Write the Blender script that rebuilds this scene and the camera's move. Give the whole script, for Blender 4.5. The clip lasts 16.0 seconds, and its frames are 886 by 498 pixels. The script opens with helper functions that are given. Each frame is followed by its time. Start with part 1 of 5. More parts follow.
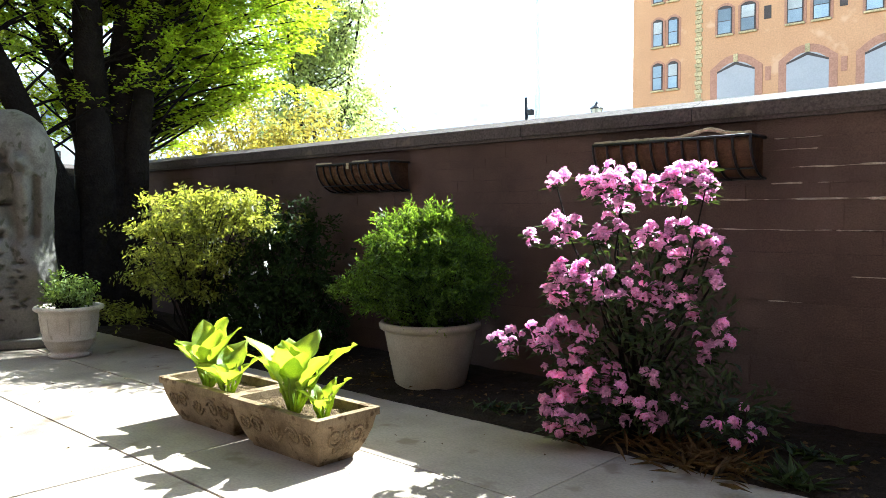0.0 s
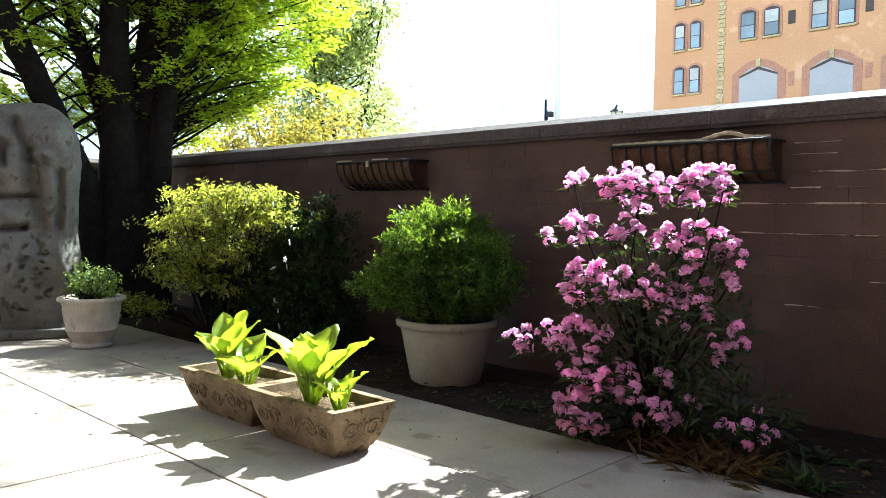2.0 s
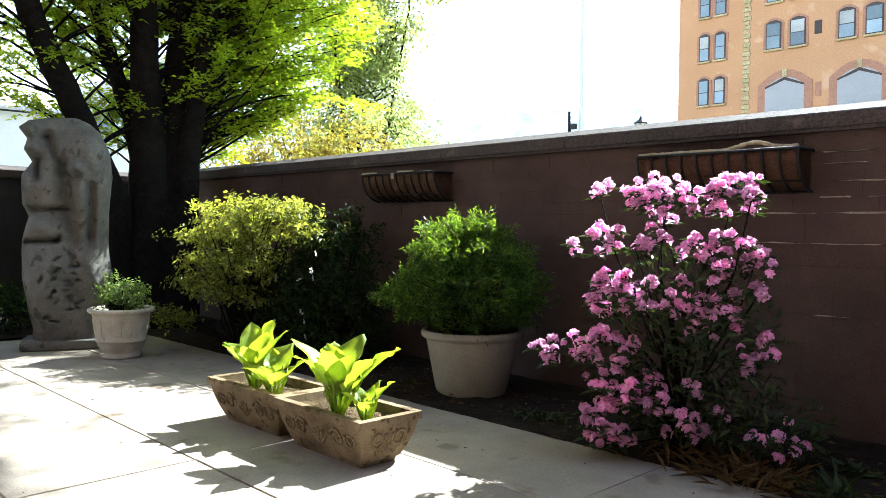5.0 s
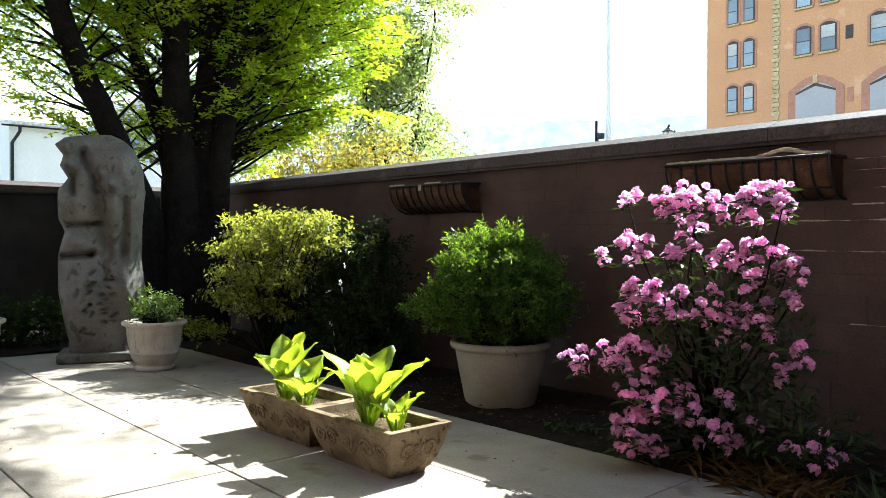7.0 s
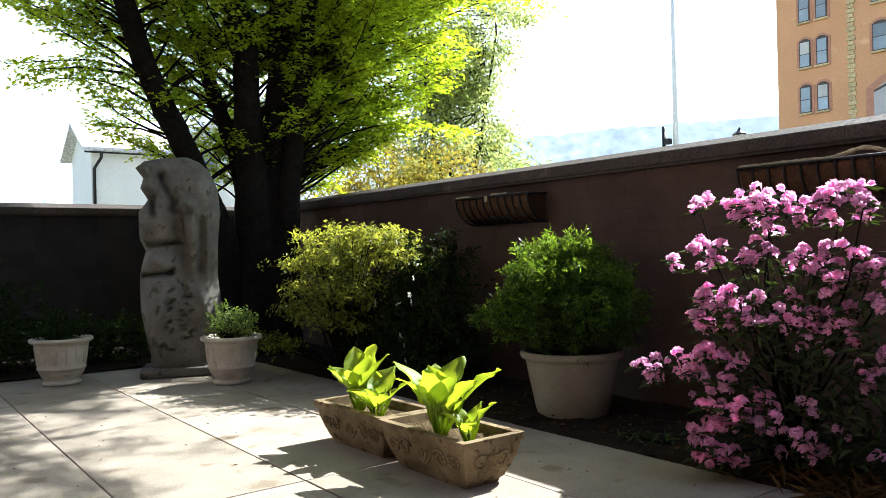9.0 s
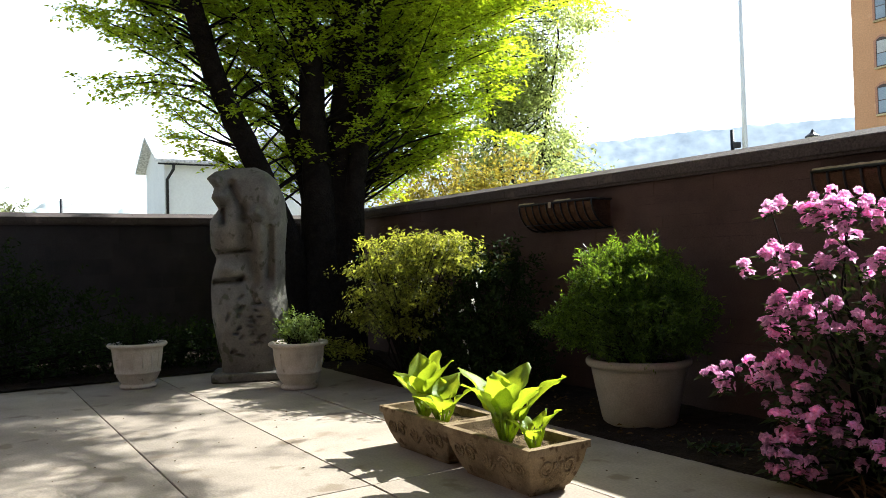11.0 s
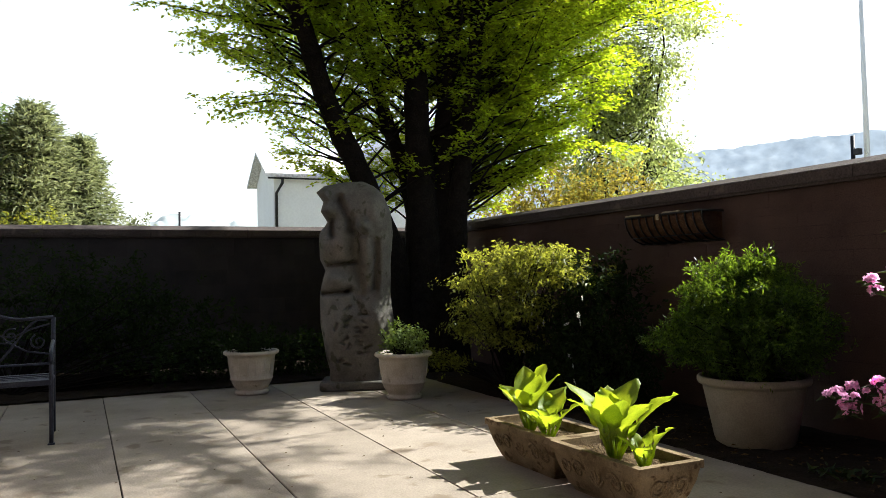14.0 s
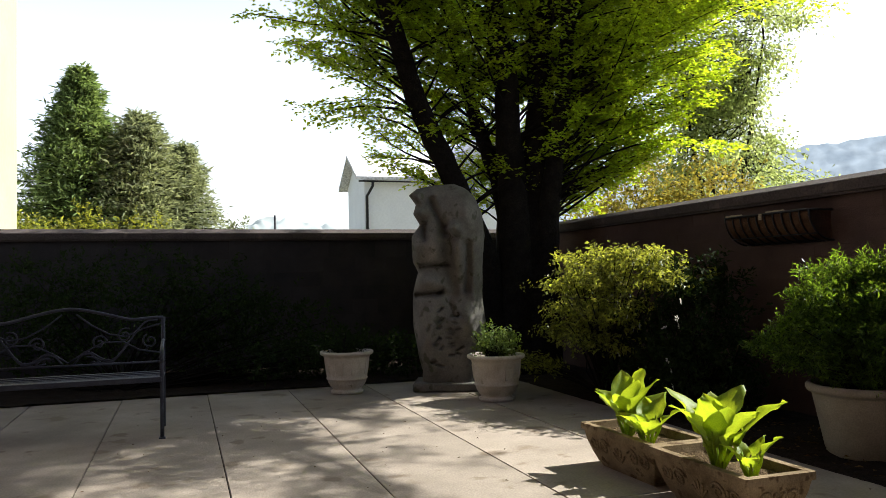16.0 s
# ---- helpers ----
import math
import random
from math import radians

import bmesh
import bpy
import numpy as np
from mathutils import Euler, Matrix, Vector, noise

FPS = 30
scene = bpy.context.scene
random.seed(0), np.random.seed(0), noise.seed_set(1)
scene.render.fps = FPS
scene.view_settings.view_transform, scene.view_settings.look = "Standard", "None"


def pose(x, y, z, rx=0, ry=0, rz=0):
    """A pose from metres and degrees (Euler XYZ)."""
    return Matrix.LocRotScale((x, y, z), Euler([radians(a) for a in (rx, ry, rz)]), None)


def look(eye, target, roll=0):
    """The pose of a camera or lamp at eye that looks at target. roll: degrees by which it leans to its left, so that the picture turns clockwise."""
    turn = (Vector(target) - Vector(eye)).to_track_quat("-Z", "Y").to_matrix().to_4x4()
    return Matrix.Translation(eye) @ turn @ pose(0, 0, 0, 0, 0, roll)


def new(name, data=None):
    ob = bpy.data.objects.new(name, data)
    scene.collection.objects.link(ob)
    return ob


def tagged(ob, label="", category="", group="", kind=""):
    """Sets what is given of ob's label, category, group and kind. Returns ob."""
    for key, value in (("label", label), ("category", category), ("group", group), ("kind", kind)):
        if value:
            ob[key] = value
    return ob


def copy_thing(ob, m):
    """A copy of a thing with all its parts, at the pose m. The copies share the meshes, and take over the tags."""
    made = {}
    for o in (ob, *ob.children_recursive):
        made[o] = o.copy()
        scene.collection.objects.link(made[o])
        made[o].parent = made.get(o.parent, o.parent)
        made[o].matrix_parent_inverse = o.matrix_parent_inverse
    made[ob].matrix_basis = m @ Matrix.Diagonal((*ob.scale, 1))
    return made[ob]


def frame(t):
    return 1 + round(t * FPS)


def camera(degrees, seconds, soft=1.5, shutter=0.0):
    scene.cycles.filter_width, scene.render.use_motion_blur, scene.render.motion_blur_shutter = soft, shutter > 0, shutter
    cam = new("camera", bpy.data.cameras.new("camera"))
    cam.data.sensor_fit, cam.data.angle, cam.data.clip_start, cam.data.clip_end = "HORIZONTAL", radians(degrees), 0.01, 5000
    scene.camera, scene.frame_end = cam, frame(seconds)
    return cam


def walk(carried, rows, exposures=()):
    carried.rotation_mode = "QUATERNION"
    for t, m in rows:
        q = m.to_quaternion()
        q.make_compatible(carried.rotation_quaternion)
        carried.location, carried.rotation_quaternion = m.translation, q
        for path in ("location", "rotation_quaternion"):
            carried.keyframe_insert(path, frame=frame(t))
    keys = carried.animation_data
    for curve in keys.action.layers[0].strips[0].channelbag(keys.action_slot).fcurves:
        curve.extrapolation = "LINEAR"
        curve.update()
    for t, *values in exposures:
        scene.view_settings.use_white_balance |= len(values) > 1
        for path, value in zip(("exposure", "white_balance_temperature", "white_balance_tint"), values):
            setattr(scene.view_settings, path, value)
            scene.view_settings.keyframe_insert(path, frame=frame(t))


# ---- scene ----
cam = camera(59.9, 16.0, soft=0.6)

PATH = [
    (0, (-0.016, 0.248, 1.183), (-1.37, 1.717, 1.094), -0.2),
    (0.5, (0.02, 0.214, 1.18), (-1.34, 1.678, 1.1), -0.1),
    (1, (0.021, 0.213, 1.17), (-1.373, 1.645, 1.115), 0.8),
    (1.5, (0.014, 0.213, 1.167), (-1.386, 1.64, 1.102), 0.6),
    (2, (0.013, 0.211, 1.167), (-1.373, 1.65, 1.08), 0.8),
    (2.5, (0.012, 0.207, 1.169), (-1.378, 1.643, 1.084), 0.5),
    (3, (0.016, 0.207, 1.172), (-1.364, 1.653, 1.088), 0.4),
    (3.5, (0.016, 0.203, 1.171), (-1.364, 1.648, 1.086), 0.1),
    (4, (0.013, 0.197, 1.164), (-1.386, 1.625, 1.094), 0.2),
    (6.5, (0.014, 0.187, 1.153), (-1.448, 1.551, 1.114), 0.4),
    (7, (0.023, 0.179, 1.155), (-1.457, 1.524, 1.129), 0.1),
    (7.5, (0.019, 0.165, 1.147), (-1.482, 1.486, 1.136), 0.2),
    (8, (0.012, 0.178, 1.146), (-1.521, 1.463, 1.148), -0.9),
    (8.5, (0.029, 0.159, 1.143), (-1.534, 1.408, 1.148), -1.4),
    (9, (0.034, 0.156, 1.146), (-1.556, 1.369, 1.154), -1.3),
    (9.5, (0.035, 0.15, 1.146), (-1.584, 1.324, 1.171), -1.5),
    (12, (0.043, 0.129, 1.137), (-1.676, 1.152, 1.156), -1.3),
    (12.5, (0.049, 0.106, 1.141), (-1.69, 1.095, 1.154), -1.4),
    (13, (0.048, 0.107, 1.144), (-1.712, 1.057, 1.15), -1.8),
    (13.5, (0.053, 0.099, 1.148), (-1.737, 0.99, 1.202), -1.8),
    (14, (0.041, 0.099, 1.151), (-1.767, 0.954, 1.218), -1.2),
    (14.5, (0.07, 0.045, 1.17), (-1.768, 0.829, 1.254), -0.9),
    (15, (0.007, 0.075, 1.163), (-1.853, 0.804, 1.242), -1.1),
    (15.5, (0.029, 0.06, 1.168), (-1.852, 0.736, 1.246), -1.3),
    (16, (0.03, 0.06, 1.159), (-1.862, 0.703, 1.234), -1.2),
]
EXPOSURES = [(0, 2.8, 5350, 2), (4, 2.68, 5350, 2), (7, 2.4, 5400, 2), (9, 2.03, 5600, 4), (12.5, 1.68, 5900, 6), (16, 1.3, 6000, 8)]
walk(cam, [(t, look(eye, aim, roll)) for t, eye, aim, roll in PATH], EXPOSURES)

# ---- world, sun ----
SUN = Vector((-0.03, 1.0, 0.955)).normalized()          # towards the sun
world = bpy.data.worlds.new("sky")
scene.world = world
world.use_nodes = True
wn = world.node_tree
sky = wn.nodes.new("ShaderNodeTexSky")
sky.sky_type = "NISHITA"
sky.sun_disc = False
sky.sun_elevation = math.asin(SUN.z)
sky.sun_rotation = math.atan2(SUN.x, SUN.y)
sky.air_density, sky.dust_density, sky.ozone_density = 1.2, 3.2, 1.0
# pale haze all round, thickening towards the horizon
coord = wn.nodes.new("ShaderNodeTexCoord")
split = wn.nodes.new("ShaderNodeSeparateXYZ")
wn.links.new(coord.outputs["Generated"], split.inputs[0])
veil = wn.nodes.new("ShaderNodeMapRange")
veil.inputs["From Min"].default_value, veil.inputs["From Max"].default_value = 0.28, 0.6
veil.inputs["To Min"].default_value, veil.inputs["To Max"].default_value = 7.2, 0.0
wn.links.new(split.outputs["Z"], veil.inputs["Value"])
tone = wn.nodes.new("ShaderNodeVectorMath")
tone.operation = "SCALE"
tone.inputs[0].default_value = (1.0, 0.97, 0.92)
wn.links.new(veil.outputs[0], tone.inputs["Scale"])
total = wn.nodes.new("ShaderNodeVectorMath")
wn.links.new(sky.outputs[0], total.inputs[0])
wn.links.new(tone.outputs[0], total.inputs[1])
wn.links.new(total.outputs[0], wn.nodes["Background"].inputs[0])
wn.nodes["Background"].inputs[1].default_value = 0.05
sun_data = bpy.data.lights.new("sun", "SUN")
sun_data.energy, sun_data.angle, sun_data.color = 5.0, radians(0.6), (1.0, 0.93, 0.82)
sun_ob = new("sun", sun_data)
sun_ob.matrix_world = look((0, 0, 30), tuple(Vector((0, 0, 30)) - SUN))


# ---- materials ----
def material(name, base, dark=None, scale=6.0, rough=0.8, bump=0.3, bump_scale=60.0, metal=0.0, spread=0.0, big=0.8,
             translucent=0.0, glow=(1.35, 1.3, 0.45), spot=None, spot_at=0.62, island=False, fine=0.35):
    """Procedural surface: large stains, fine grain, relief, and an own shade for each piece."""
    m = bpy.data.materials.new(name)
    m.use_nodes = True
    n, l = m.node_tree.nodes, m.node_tree.links
    bsdf = n["Principled BSDF"]
    dark = dark or [c * 0.62 for c in base]
    geo = n.new("ShaderNodeNewGeometry")
    where = geo.outputs["Position"]
    t1 = n.new("ShaderNodeTexNoise")
    t1.inputs["Scale"].default_value, t1.inputs["Detail"].default_value = scale, 6
    t1.inputs["Roughness"].default_value = 0.62
    l.new(where, t1.inputs["Vector"])
    ramp = n.new("ShaderNodeValToRGB")
    ramp.color_ramp.elements[0].position, ramp.color_ramp.elements[1].position = 0.5 - big * 0.28, 0.5 + big * 0.28
    ramp.color_ramp.elements[0].color = (*dark, 1)
    ramp.color_ramp.elements[1].color = (*base, 1)
    l.new(t1.outputs["Fac"], ramp.inputs["Fac"])
    out = ramp.outputs["Color"]
    t2 = n.new("ShaderNodeTexNoise")
    t2.inputs["Scale"].default_value, t2.inputs["Detail"].default_value = bump_scale, 4
    l.new(where, t2.inputs["Vector"])
    mr = n.new("ShaderNodeMapRange")
    mr.inputs["From Min"].default_value, mr.inputs["From Max"].default_value = 0.3, 0.7
    mr.inputs["To Min"].default_value, mr.inputs["To Max"].default_value = 1 - fine, 1 + fine
    l.new(t2.outputs["Fac"], mr.inputs["Value"])
    mul = n.new("ShaderNodeVectorMath")
    mul.operation = "SCALE"
    l.new(out, mul.inputs[0])
    l.new(mr.outputs[0], mul.inputs["Scale"])
    out = mul.outputs[0]
    if spot:
        t3 = n.new("ShaderNodeTexNoise")
        t3.inputs["Scale"].default_value, t3.inputs["Detail"].default_value = scale * 2.3, 5
        l.new(where, t3.inputs["Vector"])
        r3 = n.new("ShaderNodeMapRange")
        r3.inputs["From Min"].default_value, r3.inputs["From Max"].default_value = spot_at, spot_at + 0.07
        l.new(t3.outputs["Fac"], r3.inputs["Value"])
        mix = n.new("ShaderNodeMix")
        mix.data_type = "RGBA"
        l.new(r3.outputs[0], mix.inputs["Factor"])
        l.new(out, mix.inputs["A"])
        mix.inputs["B"].default_value = (*spot, 1)
        out = mix.outputs["Result"]
    if spread:
        if island:
            rnd = geo.outputs["Random Per Island"]
        else:
            rnd = n.new("ShaderNodeObjectInfo").outputs["Random"]
        r4 = n.new("ShaderNodeMapRange")
        r4.inputs["To Min"].default_value, r4.inputs["To Max"].default_value = 1 - spread, 1 + spread
        l.new(rnd, r4.inputs["Value"])
        m4 = n.new("ShaderNodeVectorMath")
        m4.operation = "SCALE"
        l.new(out, m4.inputs[0])
        l.new(r4.outputs[0], m4.inputs["Scale"])
        out = m4.outputs[0]
    l.new(out, bsdf.inputs["Base Color"])
    bsdf.inputs["Roughness"].default_value = rough
    bsdf.inputs["Metallic"].default_value = metal
    bsdf.inputs["Specular IOR Level"].default_value = 0.5 if rough < 0.35 else 0.3 if rough < 0.6 else 0.08
    if bump:
        bp = n.new("ShaderNodeBump")
        bp.inputs["Strength"].default_value, bp.inputs["Distance"].default_value = bump, 0.02
        l.new(t2.outputs["Fac"], bp.inputs["Height"])
        l.new(bp.outputs[0], bsdf.inputs["Normal"])
    if translucent:
        tr = n.new("ShaderNodeBsdfTranslucent")
        gain = n.new("ShaderNodeVectorMath")
        gain.operation = "MULTIPLY"
        gain.inputs[1].default_value = glow
        l.new(out, gain.inputs[0])
        l.new(gain.outputs[0], tr.inputs["Color"])
        mixs = n.new("ShaderNodeMixShader")
        mixs.inputs[0].default_value = translucent
        l.new(bsdf.outputs[0], mixs.inputs[1])
        l.new(tr.outputs[0], mixs.inputs[2])
        l.new(mixs.outputs[0], n["Material Output"].inputs["Surface"])
    return m


M_SLAB = material("bluestone_slab", (0.37, 0.318, 0.26), (0.195, 0.163, 0.13), 1.6, 0.82, 0.16, 70, spread=0.12, big=1.0, spot=(0.20, 0.16, 0.12), spot_at=0.60, fine=0.12)
M_GROUND = material("ground_earth", (0.16, 0.15, 0.10), (0.10, 0.10, 0.06), 0.4, 0.95, 0.4, 20)
M_SOIL = material("garden_soil", (0.032, 0.023, 0.016), (0.016, 0.012, 0.009), 9, 0.95, 1.0, 70, spot=(0.085, 0.06, 0.035), spot_at=0.68)
M_COMPOST = material("trough_compost", (0.15, 0.105, 0.055), (0.07, 0.048, 0.028), 30, 0.95, 1.0, 120, spot=(0.34, 0.27, 0.12), spot_at=0.63)
M_BLOCK = material("brownstone", (0.108, 0.072, 0.061), (0.060, 0.041, 0.036), 1.6, 0.9, 0.5, 110, spread=0.06, fine=0.2)
M_MORTAR = material("weathered_mortar", (0.097, 0.064, 0.054), (0.060, 0.041, 0.036), 1.5, 0.95, 0.5, 120)
M_POINTING = material("pale_lime_pointing", (0.52, 0.46, 0.38), (0.24, 0.19, 0.15), 14.0, 0.95, 0.6, 140)
# West wall copies of mortar and stone: deep shade is put into the colour.
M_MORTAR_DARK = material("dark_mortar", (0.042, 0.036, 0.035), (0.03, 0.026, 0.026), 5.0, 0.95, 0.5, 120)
M_BLOCK_GREY = material("shade_toned_brownstone", (0.046, 0.043, 0.046), (0.027, 0.026, 0.029), 2.2, 0.9, 0.55, 110, spread=0.13, fine=0.2)
M_COPING = material("coping_stone", (0.088, 0.072, 0.068), (0.055, 0.047, 0.045), 3.0, 0.75, 0.4, 80, spot=(0.12, 0.10, 0.085), spot_at=0.64)
M_CONCRETE = material("cast_planter_stone", (0.27, 0.205, 0.125), (0.095, 0.068, 0.038), 6.0, 0.88, 0.5, 120, spot=(0.085, 0.056, 0.03), spot_at=0.58, fine=0.18)
M_RELIEF = material("relief_stone", (0.25, 0.19, 0.115), (0.10, 0.073, 0.042), 7.0, 0.88, 0.4, 120)
M_TERRA = material("grey_pot_clay", (0.33, 0.30, 0.25), (0.23, 0.205, 0.17), 5.0, 0.8, 0.25, 110, spot=(0.19, 0.16, 0.13), spot_at=0.68, fine=0.14)
M_URN = material("cream_urn_stone", (0.52, 0.47, 0.39), (0.36, 0.32, 0.25), 8.0, 0.82, 0.3, 110, spot=(0.26, 0.22, 0.16), spot_at=0.66, fine=0.15)
M_STATUE = material("carved_limestone", (0.19, 0.178, 0.158), (0.085, 0.082, 0.072), 3.5, 0.9, 0.35, 60, spot=(0.075, 0.075, 0.055), spot_at=0.58, fine=0.14)
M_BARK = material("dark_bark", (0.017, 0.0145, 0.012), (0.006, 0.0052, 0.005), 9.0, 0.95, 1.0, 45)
M_LEAF = material("fresh_tree_leaf", (0.20, 0.275, 0.028), (0.125, 0.195, 0.018), 1.2, 0.5, 0, spread=0.35, island=True, translucent=0.64, glow=(3.8, 3.2, 0.7))
M_LEAF_FAR = material("thin_tree_leaf", (0.30, 0.34, 0.16), (0.19, 0.225, 0.10), 0.9, 0.5, 0, spread=0.5, island=True, translucent=0.6, glow=(1.8, 1.8, 1.1))
M_LEAF_RUST = material("new_rusty_leaf", (0.27, 0.23, 0.055), (0.15, 0.13, 0.03), 1.2, 0.55, 0, spread=0.5, island=True, translucent=0.5, glow=(2.0, 1.9, 0.9))
M_AZALEA = material("azalea_leaf", (0.165, 0.18, 0.04), (0.042, 0.055, 0.014), 9, 0.45, 0, spread=0.65, island=True, translucent=0.5, glow=(4.2, 3.8, 1.6))
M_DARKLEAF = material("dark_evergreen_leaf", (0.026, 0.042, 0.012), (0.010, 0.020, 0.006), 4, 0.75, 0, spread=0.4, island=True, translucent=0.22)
M_BOX = material("potted_evergreen_leaf", (0.046, 0.090, 0.020), (0.015, 0.034, 0.008), 9, 0.4, 0, spread=0.6, island=True, translucent=0.42, glow=(8.0, 5.8, 1.3))
M_HERB = material("herb_leaf", (0.16, 0.22, 0.06), (0.08, 0.12, 0.03), 12, 0.55, 0, spread=0.35, island=True, translucent=0.35)
M_HOSTA = material("hosta_leaf", (0.27, 0.36, 0.04), (0.15, 0.24, 0.025), 14, 0.42, 0.15, 160, translucent=0.58, fine=0.12, glow=(1.9, 1.6, 0.5))
M_RHODO = material("rhododendron_leaf", (0.048, 0.070, 0.022), (0.02, 0.035, 0.012), 7, 0.55, 0, spread=0.4, island=True, translucent=0.25)
M_DRY = material("dry_leaf", (0.14, 0.085, 0.035), (0.055, 0.035, 0.017), 9, 0.8, 0, spread=0.4, island=True, translucent=0.2)
M_PETAL = material("pink_petal", (0.88, 0.55, 0.76), (0.70, 0.33, 0.56), 24, 0.55, 0, spread=0.32, translucent=0.55, glow=(1.3, 1.25, 1.3))
M_WHITE_PETAL = material("white_petal", (0.80, 0.78, 0.70), (0.65, 0.63, 0.55), 16, 0.6, 0, translucent=0.3, glow=(1, 1, 1))
M_IRON = material("black_iron", (0.035, 0.035, 0.038), (0.02, 0.02, 0.022), 14, 0.45, 0.3, 140, metal=0.6)
M_BENCH = material("worn_blue_grey_metal", (0.050, 0.053, 0.072), (0.022, 0.024, 0.034), 11, 0.42, 0.3, 140, metal=0.5)
M_COIR = material("coir_liner", (0.15, 0.085, 0.05), (0.07, 0.04, 0.025), 18, 0.95, 1.0, 160)
M_STRAW = material("pale_straw", (0.50, 0.43, 0.30), (0.32, 0.26, 0.17), 22, 0.9, 0.6, 160)
M_BRICK_ORANGE = material("orange_brick", (0.66, 0.37, 0.20), (0.57, 0.31, 0.165), 0.25, 0.9, 0.2, 8, spot=(0.70, 0.43, 0.26), spot_at=0.6, fine=0.10)
M_SURROUND = material("dark_red_brick", (0.50, 0.26, 0.175), (0.42, 0.22, 0.15), 0.8, 0.9, 0.2, 9, fine=0.15)
M_QUOIN = material("buff_quoin", (0.58, 0.47, 0.27), (0.48, 0.38, 0.21), 0.8, 0.9, 0.2, 9, spread=0.12)
M_SHUTTER = material("grey_infill", (0.48, 0.46, 0.47), (0.42, 0.41, 0.42), 0.5, 0.8, 0.1, 9, fine=0.06)
M_SASH = material("painted_sash", (0.11, 0.09, 0.085), (0.08, 0.065, 0.06), 2, 0.6, 0)
M_PANE = material("window_glass", (0.30, 0.37, 0.43), (0.18, 0.23, 0.28), 0.35, 0.06, 0, spread=0.45)
M_BLIND = material("pale_blind", (0.62, 0.62, 0.60), None, 0.6, 0.7, 0)
M_HOUSE = material("white_render", (0.80, 0.82, 0.83), (0.72, 0.74, 0.76), 0.5, 0.85, 0.1, 9, fine=0.04)
M_ROOF = material("pale_roof", (0.68, 0.68, 0.69), (0.58, 0.58, 0.6), 1.2, 0.7, 0.2, 9)
M_CREAM = material("cream_render", (0.60, 0.50, 0.27), (0.52, 0.43, 0.23), 0.5, 0.85, 0.1, 9, fine=0.04)
M_SPRUCE = material("spruce_needles", (0.23, 0.29, 0.11), (0.10, 0.15, 0.065), 0.5, 0.7, 0, spread=0.5, island=True, translucent=0.35, glow=(1.5, 1.5, 0.9))
M_CEDAR = material("juniper_needles", (0.29, 0.31, 0.18), (0.16, 0.185, 0.115), 0.5, 0.7, 0, spread=0.45, island=True, translucent=0.4, glow=(1.4, 1.4, 1.0))
M_POLE = material("galvanised_pole", (0.80, 0.82, 0.84), (0.70, 0.72, 0.74), 2, 0.5, 0.1, 30)
M_LAMPGLASS = material("frosted_lamp_glass", (0.7, 0.7, 0.66), None, 2, 0.3, 0)


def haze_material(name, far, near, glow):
    """Plain backdrop of wooded distance: bright haze painted as pale colour and slight glow."""
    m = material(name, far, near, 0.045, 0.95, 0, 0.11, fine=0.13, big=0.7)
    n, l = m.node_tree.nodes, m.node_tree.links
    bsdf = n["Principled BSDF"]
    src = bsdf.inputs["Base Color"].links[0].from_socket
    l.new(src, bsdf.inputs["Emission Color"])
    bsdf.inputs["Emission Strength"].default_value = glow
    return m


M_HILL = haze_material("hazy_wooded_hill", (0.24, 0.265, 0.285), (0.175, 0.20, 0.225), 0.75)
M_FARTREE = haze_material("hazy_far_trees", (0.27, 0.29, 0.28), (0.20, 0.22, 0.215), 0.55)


# ---- builders ----
def part(name, bm, mat, parent=None, label="", smooth=False):
    """One bmesh as one mesh object, under a thing or a part."""
    me = bpy.data.meshes.new(name)
    bm.to_mesh(me)
    bm.free()
    me.materials.append(mat)
    if smooth:
        me.shade_smooth()
    ob = new(name, me)
    ob.parent = parent
    if label:
        ob["label"] = label
    return ob


def raw(name, verts, faces, mat, parent=None, label="", smooth=False):
    me = bpy.data.meshes.new(name)
    me.from_pydata([tuple(v) for v in verts], [], faces)
    me.materials.append(mat)
    if smooth:
        me.shade_smooth()
    me.update()
    ob = new(name, me)
    ob.parent = parent
    if label:
        ob["label"] = label
    return ob


def thing(name, label, category, at=(0, 0, 0), rz=0, group="", kind=""):
    ob = new(name)
    ob.empty_display_size = 0.1
    ob.matrix_basis = pose(*at, 0, 0, rz)
    return tagged(ob, label, category, group, kind)


def box(bm, x0, x1, y0, y1, z0, z1, bevel=0.0):
    m = Matrix.Translation(((x0 + x1) / 2, (y0 + y1) / 2, (z0 + z1) / 2)) @ Matrix.Diagonal((x1 - x0, y1 - y0, z1 - z0, 1))
    r = bmesh.ops.create_cube(bm, size=1.0, matrix=m)
    if bevel:
        edges = list({e for v in r["verts"] for e in v.link_edges})
        bmesh.ops.bevel(bm, geom=edges, offset=bevel, segments=2, profile=0.5, affect="EDGES", clamp_overlap=True)
    return bm


def boxed(x0, x1, y0, y1, z0, z1, bevel=0.0):
    return box(bmesh.new(), x0, x1, y0, y1, z0, z1, bevel)


